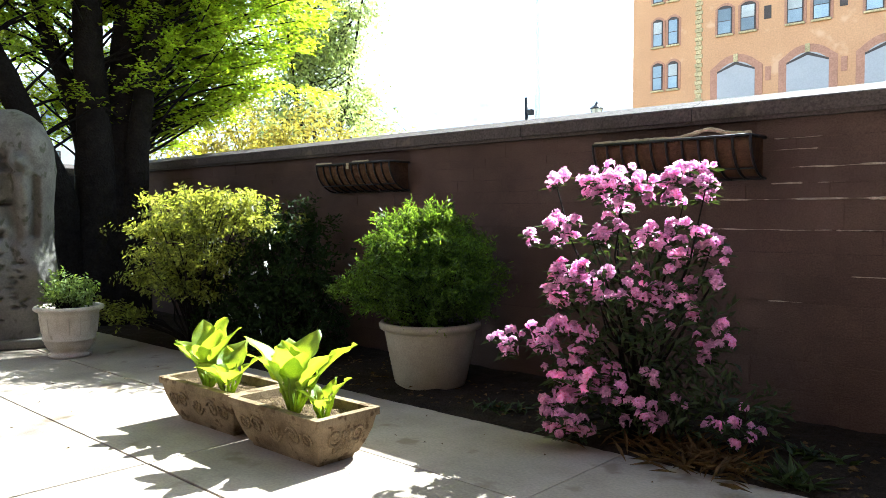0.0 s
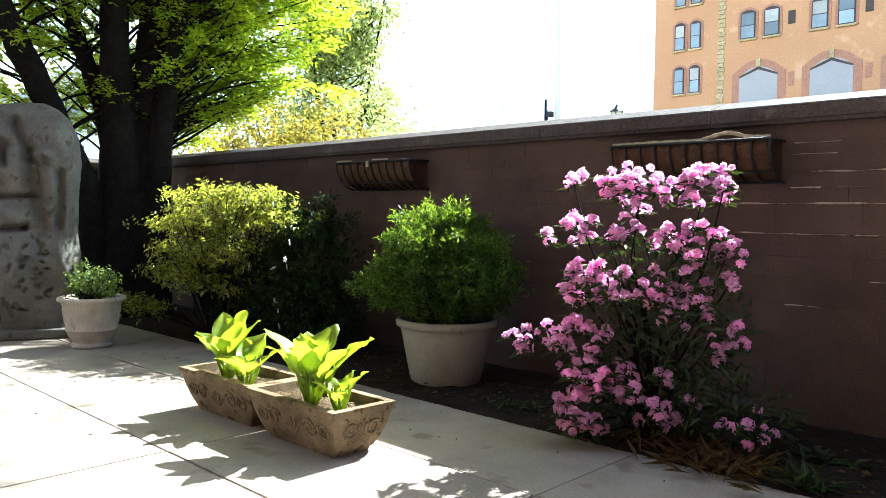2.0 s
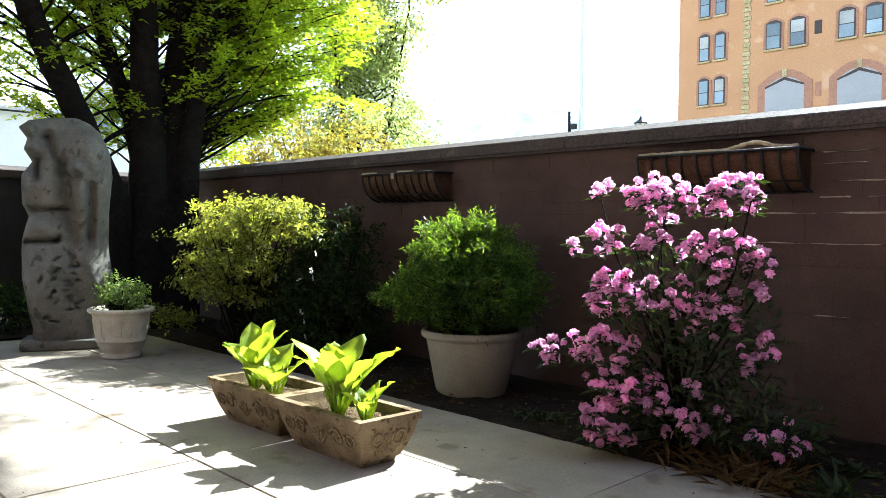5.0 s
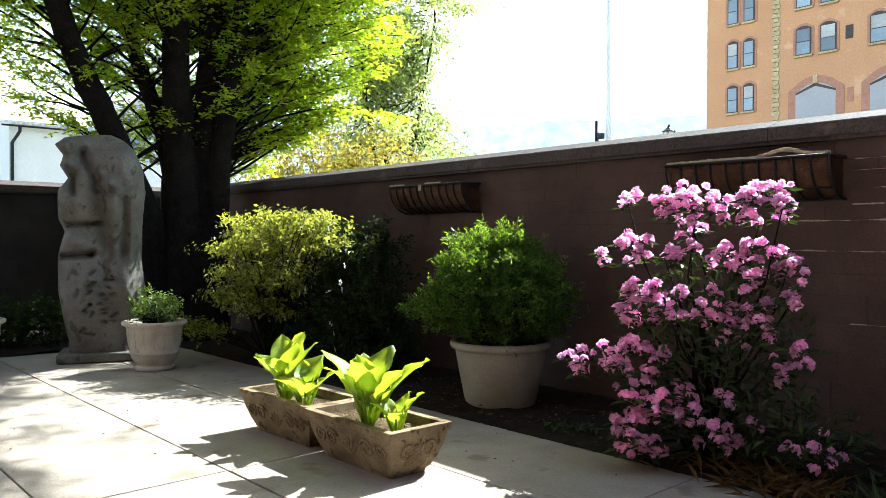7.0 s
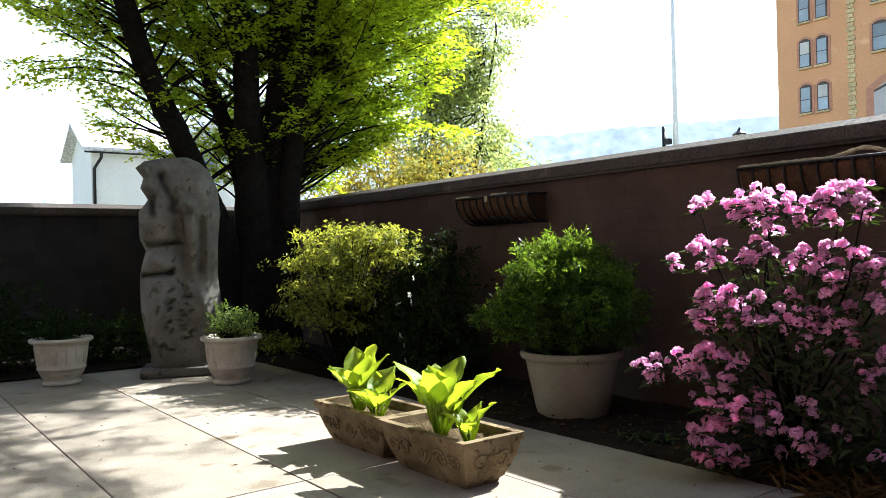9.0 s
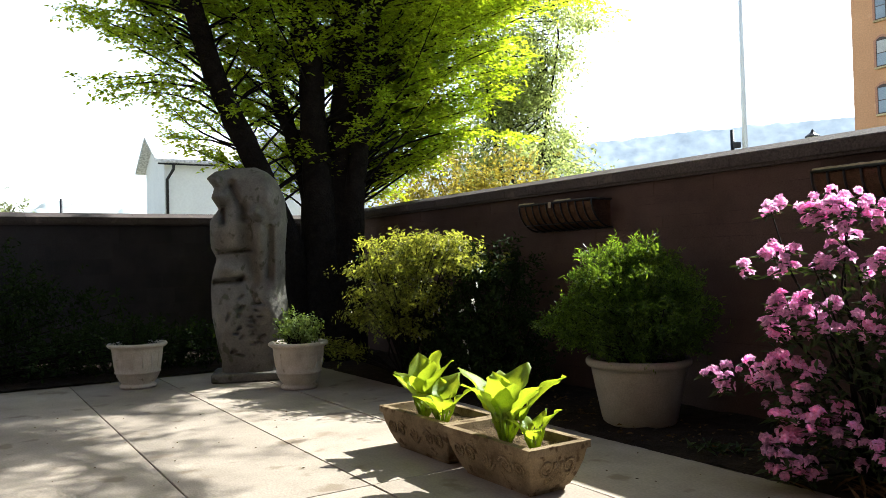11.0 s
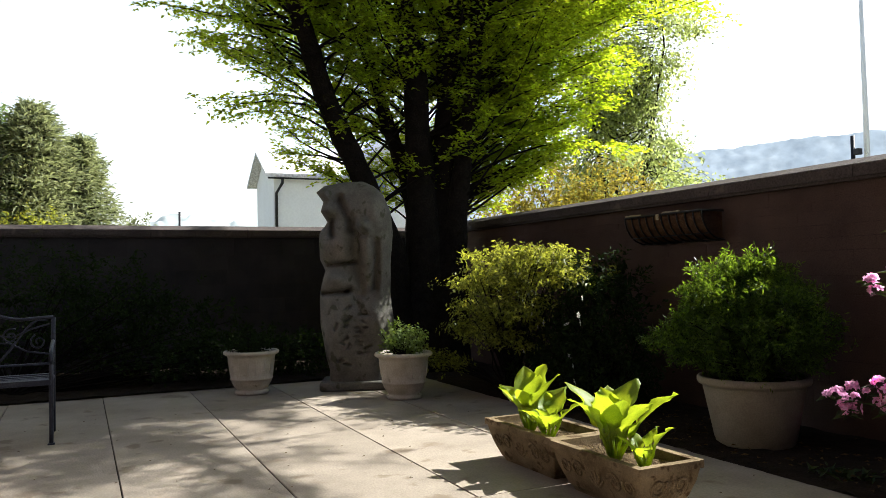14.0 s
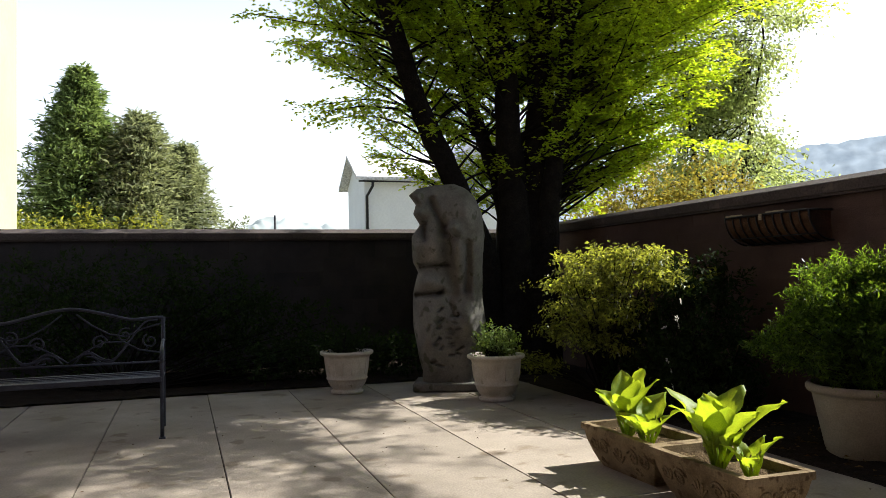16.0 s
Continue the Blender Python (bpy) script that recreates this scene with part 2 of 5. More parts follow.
def tube(bm, pts, radii, seg=8, cap=True):
    """A round bar along points."""
    pts = [Vector(p) for p in pts]
    if not hasattr(radii, "__len__"):
        radii = [radii] * len(pts)
    rings = []
    side = None
    for i, p in enumerate(pts):
        d = (pts[min(i + 1, len(pts) - 1)] - pts[max(i - 1, 0)]).normalized()
        if side is None:
            side = d.cross(Vector((0, 0, 1)) if abs(d.z) < 0.9 else Vector((1, 0, 0))).normalized()
        side = (side - d * side.dot(d)).normalized()
        up = d.cross(side)
        rings.append([bm.verts.new(p + (side * math.cos(a) + up * math.sin(a)) * radii[i]) for a in (k * math.tau / seg for k in range(seg))])
    for a, b in zip(rings, rings[1:]):
        for k in range(seg):
            bm.faces.new((a[k], a[(k + 1) % seg], b[(k + 1) % seg], b[k]))
    if cap:
        bm.faces.new(list(reversed(rings[0])))
        bm.faces.new(rings[-1])
    return bm


def lathe(profile, seg=40, wobble=0.0):
    """Turned form from (radius, height) pairs."""
    bm = bmesh.new()
    rings = []
    for r, z in profile:
        rings.append([bm.verts.new((r * math.cos(a) * (1 + wobble * math.sin(2 * a + z * 3)), r * math.sin(a), z)) for a in (k * math.tau / seg for k in range(seg))])
    for a, b in zip(rings, rings[1:]):
        for k in range(seg):
            bm.faces.new((a[k], a[(k + 1) % seg], b[(k + 1) % seg], b[k]))
    bm.faces.new(list(reversed(rings[0])))
    bm.faces.new(rings[-1])
    return bm


def unit(v):
    return v / np.maximum(np.linalg.norm(v, axis=-1, keepdims=True), 1e-9)


def leaf_arrays(at, way, face, length, width, fold=0.25):
    """Folded pointed leaves: where they start, the way they point, the side they show."""
    way = unit(way)
    side = unit(np.cross(way, face))
    up = np.cross(side, way)
    length = np.broadcast_to(np.asarray(length, float).reshape(-1, 1), (len(at), 1))
    width = np.broadcast_to(np.asarray(width, float).reshape(-1, 1), (len(at), 1))
    mid = at + way * length * 0.45 + up * width * fold
    v = np.stack([at, mid + side * width * 0.5, at + way * length - up * length * 0.08, mid - side * width * 0.5], 1).reshape(-1, 3)
    k = np.arange(len(at)) * 4
    f = np.concatenate([np.stack([k, k + 1, k + 2], 1), np.stack([k, k + 2, k + 3], 1)], 0)
    return v, f


def leaves(name, at, way, face, length, width, mat, parent, label="", fold=0.25):
    v, f = leaf_arrays(np.asarray(at), np.asarray(way), np.asarray(face), length, width, fold)
    return raw(name, v, f.tolist(), mat, parent, label)


def rand_unit(n, rng):
    return unit(rng.normal(size=(n, 3)))

# ---- setting ----
WALL_Y, WALL_X, WALL_Z, COPE = 4.775, -10.75, 1.722, 0.118
ground = raw("ground", [(-2500, -2500, -0.06), (2500, -2500, -0.06), (2500, 2500, -0.06), (-2500, 2500, -0.06)], [(0, 1, 2, 3)], M_GROUND)
tagged(ground, "brown earth and thin grass reaching far off", "ground", kind="structure")


def soil_bed(x0, x1, y0, y1, seed):
    bm = bmesh.new()
    nx, ny = int((x1 - x0) / 0.06), int((y1 - y0) / 0.06)
    rows = [[bm.verts.new((x0 + (x1 - x0) * i / nx, y0 + (y1 - y0) * j / ny,
             (0.0 if j in (0, ny) else 0.016) + 0.022 * noise.noise((i * 0.35 + seed, j * 0.35, 0)) + 0.014 * noise.noise((i * 0.9, j * 0.9, seed))))
             for j in range(ny + 1)] for i in range(nx + 1)]
    for i in range(nx):
        for j in range(ny):
            bm.faces.new((rows[i][j], rows[i + 1][j], rows[i + 1][j + 1], rows[i][j + 1]))
    ob = part("soil_bed", bm, M_SOIL, smooth=True)
    return tagged(ob, "dark bare garden soil with dry crumbs along the wall", "soil bed", kind="structure")


soil_bed(-10.75, 3.9, 3.585, 4.82, 3)
soil_bed(-10.75, -8.35, -5.0, 3.58, 9)

patio = thing("floor", "large tan stone slabs with dark open joints", "patio", kind="structure")
part("bedding", boxed(-8.38, 3.95, -5.0, 3.60, -0.055, -0.014), M_SOIL, patio)


# walls: a core with the stones set on its faces
def wall(name, x0, x1, y0, y1, label, joint=M_MORTAR):
    ob = thing(name, label, "wall", kind="structure")
    part("core", boxed(x0, x1, y0, y1, -0.05, WALL_Z), joint, ob, "weathered mortar")
    return ob


wall_north = wall("wall_north", WALL_X - 0.3, 4.3, WALL_Y + 0.02, WALL_Y + 0.30, "shaded brownstone block garden wall under a stone coping")
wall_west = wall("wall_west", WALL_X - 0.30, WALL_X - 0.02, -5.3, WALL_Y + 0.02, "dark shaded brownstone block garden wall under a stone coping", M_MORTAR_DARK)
# Plain unseen walls east and south, raised to 14 m to cut sky light.
wall_east = tagged(part("wall_east", boxed(4.02, 4.30, -5.3, WALL_Y + 0.01, -0.05, 14.0), M_BLOCK), "plain unseen brownstone wall closing the courtyard, raised to block sky light", "wall", kind="structure")
wall_south = tagged(part("wall_south", boxed(-8.0, 4.015, -5.3, -5.02, -0.05, 14.0), M_BLOCK), "plain unseen brownstone wall closing the courtyard, raised to block sky light", "wall", kind="structure")


def coping(parent, x0, x1, y0, y1, along):
    """Saddleback coping stones with a drip moulding, 1.2 m long each."""
    a0, a1 = (x0, x1) if along == "x" else (y0, y1)
    n = max(1, round((a1 - a0) / 1.25))
    for i in range(n):
        s0, s1 = a0 + (a1 - a0) * i / n + 0.002, a0 + (a1 - a0) * (i + 1) / n - 0.002
        lo, hi = (y0, y1) if along == "x" else (x0, x1)
        mid, z0, z1 = (lo + hi) / 2, WALL_Z + 0.022, WALL_Z + COPE - 0.012
        sect = [(lo + 0.022, WALL_Z), (hi - 0.022, WALL_Z), (hi - 0.022, z0), (hi, z0), (hi, z1 - 0.008), (hi - 0.008, z1), (mid + 0.03, z1 + 0.058), (mid - 0.03, z1 + 0.058),
                (lo + 0.008, z1), (lo, z1 - 0.008), (lo, z0), (lo + 0.022, z0)]
        bm = bmesh.new()
        ends = [[bm.verts.new((s, u, z) if along == "x" else (u, s, z)) for u, z in sect] for s in (s0, s1)]
        for k in range(len(sect)):
            bm.faces.new((ends[0][k], ends[0][(k + 1) % len(sect)], ends[1][(k + 1) % len(sect)], ends[1][k]))
        bm.faces.new(ends[0][::-1])
        bm.faces.new(ends[1])
        bmesh.ops.recalc_face_normals(bm, faces=bm.faces)
        part("coping_stone", bm, M_COPING, parent)


coping(wall_north, WALL_X - 0.36, 4.36, WALL_Y - 0.055, WALL_Y + 0.36, "x")
coping(wall_west, WALL_X - 0.36, WALL_X + 0.055, -5.36, WALL_Y - 0.058, "y")

# ---- planters ----
def trough():
    """A cast trough with curved tapering sides, a rim, a hollow with soil, and scroll relief."""
    L, W, H = 0.745, 0.39, 0.25
    ob = thing("trough_planter", "weathered tan cast-stone trough planter with scroll relief on the patio", "planter", group="pair of trough planters")
    bm = bmesh.new()
    sect = [(0.105, 0.085, 0.0), (0.10, 0.08, 0.018), (0.082, 0.07, 0.03), (0.052, 0.048, 0.085), (0.026, 0.027, 0.15), (0.012, 0.014, 0.212), (0.0, 0.0, 0.214), (0.0, 0.0, H)]
    rings = []
    for ix, iy, z in sect:
        x, y = L / 2 - ix, W / 2 - iy
        c = 0.006
        rings.append([bm.verts.new((a, b, z)) for a, b in ((x - c, -y), (x, -y + c), (x, y - c), (x - c, y), (-x + c, y), (-x, y - c), (-x, -y + c), (-x + c, -y))])
    for z, ins in ((H, 0.042), (0.19, 0.05)):
        x, y = L / 2 - ins, W / 2 - ins
        rings.append([bm.verts.new((a, b, z)) for a, b in ((x, -y), (x, -y), (x, y), (x, y), (-x, y), (-x, y), (-x, -y), (-x, -y))])
    for a, b in zip(rings, rings[1:]):
        for k in range(8):
            try:
                bm.faces.new((a[k], a[(k + 1) % 8], b[(k + 1) % 8], b[k]))
            except ValueError:
                pass
    bm.faces.new(list(reversed(rings[0])))
    bmesh.ops.remove_doubles(bm, verts=bm.verts, dist=0.0004)
    part("body", bm, M_CONCRETE, ob)
    bm = bmesh.new()
    nx, ny = 26, 12
    rng = random.Random(5)
    vs = [[bm.verts.new(((i / nx - 0.5) * (L - 0.09), (j / ny - 0.5) * (W - 0.09), 0.205 + rng.uniform(-0.009, 0.009) + 0.012 * noise.noise((i * 0.4, j * 0.4, 2)))) for j in range(ny + 1)] for i in range(nx + 1)]
    for i in range(nx):
        for j in range(ny):
            bm.faces.new((vs[i][j], vs[i + 1][j], vs[i + 1][j + 1], vs[i][j + 1]))
    part("soil", bm, M_COMPOST, ob, "dry crumbly soil with chips")

    def scroll(centre, r, turn, sign, face):
        pts = []
        for k in range(26):
            a = k * 0.42
            q = r * (1 - k / 30)
            u, v = centre[0] + sign * q * math.cos(a + turn), centre[1] + q * math.sin(a + turn)
            t = (v - 0.03) / 0.18
            ins = 0.088 - 0.076 * min(max(t, 0), 1) ** 0.72
            if face == "end":
                pts.append((L / 2 - ins + 0.004, u, v))
            elif face == "front":
                pts.append((u, -(W / 2 - ins * 0.86) - 0.003, v))
        bm = bmesh.new()
        tube(bm, pts, [(0.0115 if face == "end" else 0.008) * (1 - k / 40) for k in range(26)], 6)
        part("scroll_relief", bm, M_RELIEF, ob, smooth=True)
    for s in (-1, 1):
        scroll((s * 0.068, 0.145), 0.05, 2.6, s, "end")
        scroll((s * 0.035, 0.085), 0.025, -1.2, s, "end")
        scroll((s * 0.26, 0.14), 0.046, 2.6, s, "front")
        scroll((s * 0.15, 0.135), 0.05, 0.4, -s, "front")
    for face in ("end", "front"):
        bm = bmesh.new()
        for k in range(-2, 3):
            a = k * 0.5
            p = []
            for i in range(6):
                u, v = math.sin(a) * 0.014 * i, 0.075 + math.cos(a) * 0.018 * i
                t = (v - 0.03) / 0.18
                ins = 0.088 - 0.076 * min(max(t, 0), 1) ** 0.72
                p.append((L / 2 - ins + 0.003, u, v) if face == "end" else (u, -(W / 2 - ins * 0.86) - 0.002, v))
            tube(bm, p, [0.004, 0.007, 0.009, 0.009, 0.007, 0.002], 6)
        part("palmette_relief", bm, M_RELIEF, ob, smooth=True)
    return ob


trough_a = trough()
trough_a.matrix_basis = pose(-3.131, 2.577, 0.0, 0, 0, 0)
trough_b = copy_thing(trough_a, pose(-3.879, 2.590, 0.0, 0, 0, 1.0))


def hosta_leaf(length, width, cup, droop, seed):
    """One broad, ribbed, cupped leaf on its stalk; it rises from the origin."""
    rng = random.Random(seed)
    bm = bmesh.new()
    n, m = 16, 8
    stalk = length * 0.44
    rows = []
    for i in range(n + 1):
        t = i / n
        w = width * 0.5 * (math.sin(math.pi * (0.04 + 0.93 * t ** 1.2)) ** 0.72 if t < 1 else 0.0)
        w = max(w, 0.0015)
        rise = stalk + length * (t - 0.10 * t * t)
        out = droop * length * (t * t) + 0.05 * length * t
        row = []
        for j in range(m + 1):
            u = j / m * 2 - 1
            rib = 0.018 * length * math.cos(u * 12.0) * math.sin(math.pi * t)
            wave = length * (0.12 * math.sin(t * 8 + seed + u) + 0.05 * math.sin(t * 19 + seed * 2 + 2 * u)) * abs(u) ** 2
            row.append(bm.verts.new((u * w * math.cos(cup * 0.8 * abs(u)), out - cup * 0.8 * w * abs(u) ** 1.5 + rib * 0.35 + wave * 0.6, rise - 0.25 * w * u * u)))
        rows.append(row)
    for i in range(n):
        for j in range(m):
            bm.faces.new((rows[i][j], rows[i][j + 1], rows[i + 1][j + 1], rows[i + 1][j]))
    tube(bm, [(0, 0, 0), (0, 0.0, stalk * 0.5), (0, 0.004, stalk), (0, 0.05 * length * 0.3, stalk + length * 0.3)], [0.010, 0.009, 0.008, 0.003], 6)
    return bm


def hosta(at, specs, label):
    ob = thing("hosta", label, "hosta plant", at, group="hostas in the troughs")
    for k, (az, tilt, length, width, cup, droop) in enumerate(specs):
        p = part("leaf", hosta_leaf(length * (1.36 if at[0] > -3.5 else 1.22), width * 1.28, cup * 0.9, droop, k * 3.1 + at[0] * 7), M_HOSTA, ob, smooth=True)
        a = radians(az)
        p.matrix_basis = pose(0.018 * math.cos(a), 0.018 * math.sin(a), 0, 0, 0, az - 90) @ pose(0, 0, 0, -tilt * 0.8, 0, 0)
    return ob


hosta((-3.13, 2.53, 0.198), [(-60, 16, 0.22, 0.13, 0.7, 0.25), (205, 24, 0.24, 0.15, 0.5, 0.3), (35, 36, 0.25, 0.15, 0.5, 0.25), (-20, 12, 0.19, 0.14, 0.6, 0.2), (170, 10, 0.20, 0.13, 0.7, 0.2), (100, 14, 0.23, 0.14, 0.6, 0.2),
      (-110, 10, 0.17, 0.11, 0.9, 0.2), (250, 22, 0.20, 0.13, 0.6, 0.3), (10, 28, 0.21, 0.12, 0.7, 0.3), (150, 18, 0.21, 0.12, 0.7, 0.25), (60, 8, 0.16, 0.09, 1.0, 0.1)],
      "tall bright green hosta with broad upright cupped leaves")
hosta((-2.94, 2.56, 0.198), [(30, 22, 0.13, 0.07, 0.6, 0.3), (170, 34, 0.12, 0.075, 0.6, 0.4), (260, 26, 0.11, 0.07, 0.6, 0.4), (90, 12, 0.11, 0.06, 0.8, 0.2), (-40, 36, 0.10, 0.065, 0.6, 0.4)],
      "young small hosta with pale green leaves")
hosta((-3.95, 2.54, 0.198), [(200, 30, 0.20, 0.15, 0.8, 0.35), (30, 20, 0.24, 0.13, 0.6, 0.2), (160, 10, 0.24, 0.14, 0.6, 0.2), (0, 6, 0.22, 0.13, 0.6, 0.2), (110, 14, 0.25, 0.14, 0.6, 0.2), (-60, 14, 0.18, 0.12, 0.8, 0.25), (250, 22, 0.19, 0.14, 0.7, 0.3), (70, 30, 0.20, 0.12, 0.5, 0.3)],
      "bright green hosta with one large rounded cupped leaf")
hosta((-3.70, 2.51, 0.198), [(190, 38, 0.15, 0.11, 0.5, 0.5), (40, 30, 0.17, 0.10, 0.6, 0.35), (270, 30, 0.15, 0.10, 0.6, 0.4), (100, 18, 0.19, 0.11, 0.7, 0.2), (-30, 34, 0.15, 0.10, 0.6, 0.4), (150, 20, 0.17, 0.10, 0.7, 0.3), (-80, 12, 0.12, 0.08, 0.9, 0.2)],
      "low hosta with pale-edged crinkled leaves")


# ---- pots and urns ----
def pot(at):
    ob = thing("plant_pot", "large plain grey clay pot with a rolled rim beside the wall", "plant pot", at)
    prof = [(0.235, 0.0), (0.245, 0.012), (0.245, 0.03), (0.252, 0.036), (0.30, 0.28), (0.318, 0.372), (0.324, 0.384), (0.345, 0.39), (0.353, 0.405), (0.353, 0.425), (0.345, 0.438), (0.33, 0.44), (0.312, 0.436), (0.305, 0.36)]
    part("body", lathe(prof, 48, 0.004), M_TERRA, ob, smooth=True)
    part("soil", lathe([(0.30, 0.37), (0.30, 0.392), (0.15, 0.40), (0.01, 0.405)], 30), M_SOIL, ob)
    return ob


def urn(at, label):
    ob = thing("urn_planter", label, "urn planter", at, group="pair of urn planters")
    prof = [(0.155, 0.0), (0.165, 0.008), (0.168, 0.028), (0.15, 0.038), (0.147, 0.05), (0.170, 0.075), (0.193, 0.115), (0.200, 0.142), (0.209, 0.147), (0.211, 0.160), (0.205, 0.166),
            (0.217, 0.25), (0.232, 0.36), (0.238, 0.385), (0.255, 0.39), (0.272, 0.402), (0.275, 0.418), (0.268, 0.430), (0.25, 0.432), (0.232, 0.425), (0.225, 0.35)]
    part("body", lathe(prof, 44, 0.004), M_URN, ob, smooth=True)
    part("soil", lathe([(0.224, 0.36), (0.224, 0.385), (0.1, 0.395), (0.01, 0.398)], 28), M_SOIL, ob)
    for k in range(8):
        a = k * math.tau / 8 + 0.2
        bm = bmesh.new()
        pts = [(math.cos(a + d) * (0.2105 + 0.13 * h), math.sin(a + d) * (0.2105 + 0.13 * h), 0.185 + h) for d, h in ((-0.2, 0.155), (-0.2, 0.02), (0.2, 0.02), (0.2, 0.155))]
        tube(bm, pts, 0.0035, 5)
        part("panel_moulding", bm, M_URN, ob, smooth=True)
    return ob


POT = (-3.68, 4.09, 0.012)
pot(POT)
urn((-6.72, 2.86, 0.0), "cream stone urn with a rolled rim and foot on sunlit slabs")
urn((-7.83, 1.66, 0.0), "cream stone urn with a rolled rim in the wall's shade")


def shrub(name, label, category, at, lobes, n, size, mat, seed, twigs=60, aspect=0.5, up=0.5, shell=0.55, limit_y=None, rise=0.0, group="", uneven=0.20, forward=0.55):
    """A shrub of many small leaves in sprigs over lobes (offset, radii), with twigs inside."""
    rng = np.random.default_rng(seed)
    ob = thing(name, label, category, at, group=group)
    vol = np.array([l[1][0] * l[1][1] * l[1][2] for l in lobes]) ** 0.67
    sprigs = n // 9
    which = rng.choice(len(lobes), sprigs, p=vol / vol.sum())
    d = rand_unit(sprigs, rng)
    rad = shell + (1 - shell) * rng.random(sprigs) ** 0.6
    cen = np.array([l[0] for l in lobes])[which]
    rr = np.array([l[1] for l in lobes])[which]
    lump = 1 + uneven * np.sin(d[:, 0] * 9 + which) * np.sin(d[:, 1] * 8 + 1.3) + 0.10 * np.sin(d[:, 2] * 13 + which * 2)
    tip = cen + d * rr * (rad * lump)[:, None]
    keep = tip[:, 2] > 0.03
    if limit_y is not None:
        keep &= tip[:, 1] + at[1] < limit_y - 0.03
    tip, d = tip[keep], d[keep]
    k = len(tip)
    grow = unit(d * 0.8 + rng.normal(size=(k, 3)) * 0.45 + np.array([0, 0, up]))
    p, w, f = [], [], []
    for i in range(9):
        s = (i - 5.5) / 9
        a = i * 2.4
        side = unit(np.cross(grow, rng.normal(size=(k, 3))))
        p.append(tip + grow * size * 2.4 * s + rng.normal(size=(k, 3)) * size * 0.25)
        w.append(unit(grow * forward + side))
        f.append(unit(grow + 0.35 * rng.normal(size=(k, 3))))
    p, w, f = np.concatenate(p), np.concatenate(w), np.concatenate(f)
    if limit_y is not None:
        p[:, 1] = np.minimum(p[:, 1], limit_y - at[1] - 0.03 - size * 0.8)
    ln = size * rng.uniform(0.65, 1.25, len(p))
    crown = leaves("crown", p, w, f, ln, ln * aspect, mat, ob)
    bm = bmesh.new()
    for i in rng.choice(k, min(twigs, k), replace=False):
        e = tip[i]
        b = np.array([rng.normal() * 0.04, rng.normal() * 0.04, rise])
        mid = b * 0.5 + e * 0.5 + rng.normal(size=3) * 0.05
        tube(bm, [b, mid * [0.8, 0.8, 1.0], e], [0.012, 0.008, 0.003], 5, False)
    tagged(part("branchwork", bm, M_BARK, ob, smooth=True), kind="stuff")
    return ob


shrub("potted_yew", "dense rounded evergreen shrub growing in the grey pot", "shrub", (POT[0], POT[1], 0.40),
      [((0, -0.02, 0.36), (0.42, 0.44, 0.34)), ((-0.20, -0.20, 0.28), (0.36, 0.32, 0.17)), ((0.22, 0.04, 0.34), (0.34, 0.30, 0.26)), ((-0.06, -0.12, 0.58), (0.27, 0.30, 0.24)), ((0.06, 0.02, 0.64), (0.2, 0.24, 0.2))],
      38000, 0.036, M_BOX, 11, 60, 0.32, 0.15, 0.74, WALL_Y, uneven=0.26, forward=0.9)
shrub("urn_shrub", "small bushy green shrub growing in an urn", "shrub", (-6.72, 2.86, 0.385),
      [((0, 0, 0.12), (0.21, 0.21, 0.15)), ((-0.06, -0.05, 0.2), (0.13, 0.13, 0.13)), ((0.09, 0.06, 0.17), (0.13, 0.13, 0.12))], 2600, 0.032, M_HERB, 12, 40, 0.5, 0.8, 0.3)
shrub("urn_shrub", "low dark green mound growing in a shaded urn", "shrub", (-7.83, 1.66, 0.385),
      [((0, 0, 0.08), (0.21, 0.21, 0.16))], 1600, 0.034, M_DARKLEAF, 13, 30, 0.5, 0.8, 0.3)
shrub("azalea", "spreading azalea with yellow-green new leaves in tiers in the bed", "shrub", (-6.22, 3.78, 0.0),
      [((0.1, 0.05, 1.34), (0.80, 0.34, 0.06)), ((0.52, 0.05, 1.27), (0.44, 0.30, 0.10)), ((-0.52, -0.1, 1.06), (0.52, 0.30, 0.09)), ((0.12, -0.1, 1.10), (0.46, 0.36, 0.10)),
       ((0.30, -0.15, 0.84), (0.42, 0.35, 0.11)), ((-0.72, -0.12, 0.84), (0.28, 0.22, 0.05)), ((0.10, -0.2, 0.56), (0.36, 0.30, 0.10)), ((-0.80, -0.40, 0.30), (0.58, 0.26, 0.09)), ((-0.5, -0.2, 0.62), (0.42, 0.26, 0.09)), ((0.78, 0.08, 1.12), (0.34, 0.28, 0.14)), ((-0.05, -0.02, 1.16), (0.66, 0.36, 0.24)), ((-0.1, -0.12, 0.78), (0.58, 0.34, 0.22))],
      12500, 0.047, M_AZALEA, 14, 70, 0.46, 0.6, 0.3, WALL_Y, uneven=0.5, forward=0.25)
# The last two lobes are added: dark fill for shaded gaps behind the azalea.
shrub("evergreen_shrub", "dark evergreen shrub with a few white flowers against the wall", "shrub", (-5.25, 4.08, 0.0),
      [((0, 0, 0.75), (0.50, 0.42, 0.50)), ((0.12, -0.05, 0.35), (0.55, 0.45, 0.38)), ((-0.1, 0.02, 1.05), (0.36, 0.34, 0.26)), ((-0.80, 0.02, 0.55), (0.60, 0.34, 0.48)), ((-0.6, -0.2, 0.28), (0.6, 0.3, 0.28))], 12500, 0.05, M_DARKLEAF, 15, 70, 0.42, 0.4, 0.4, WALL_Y)
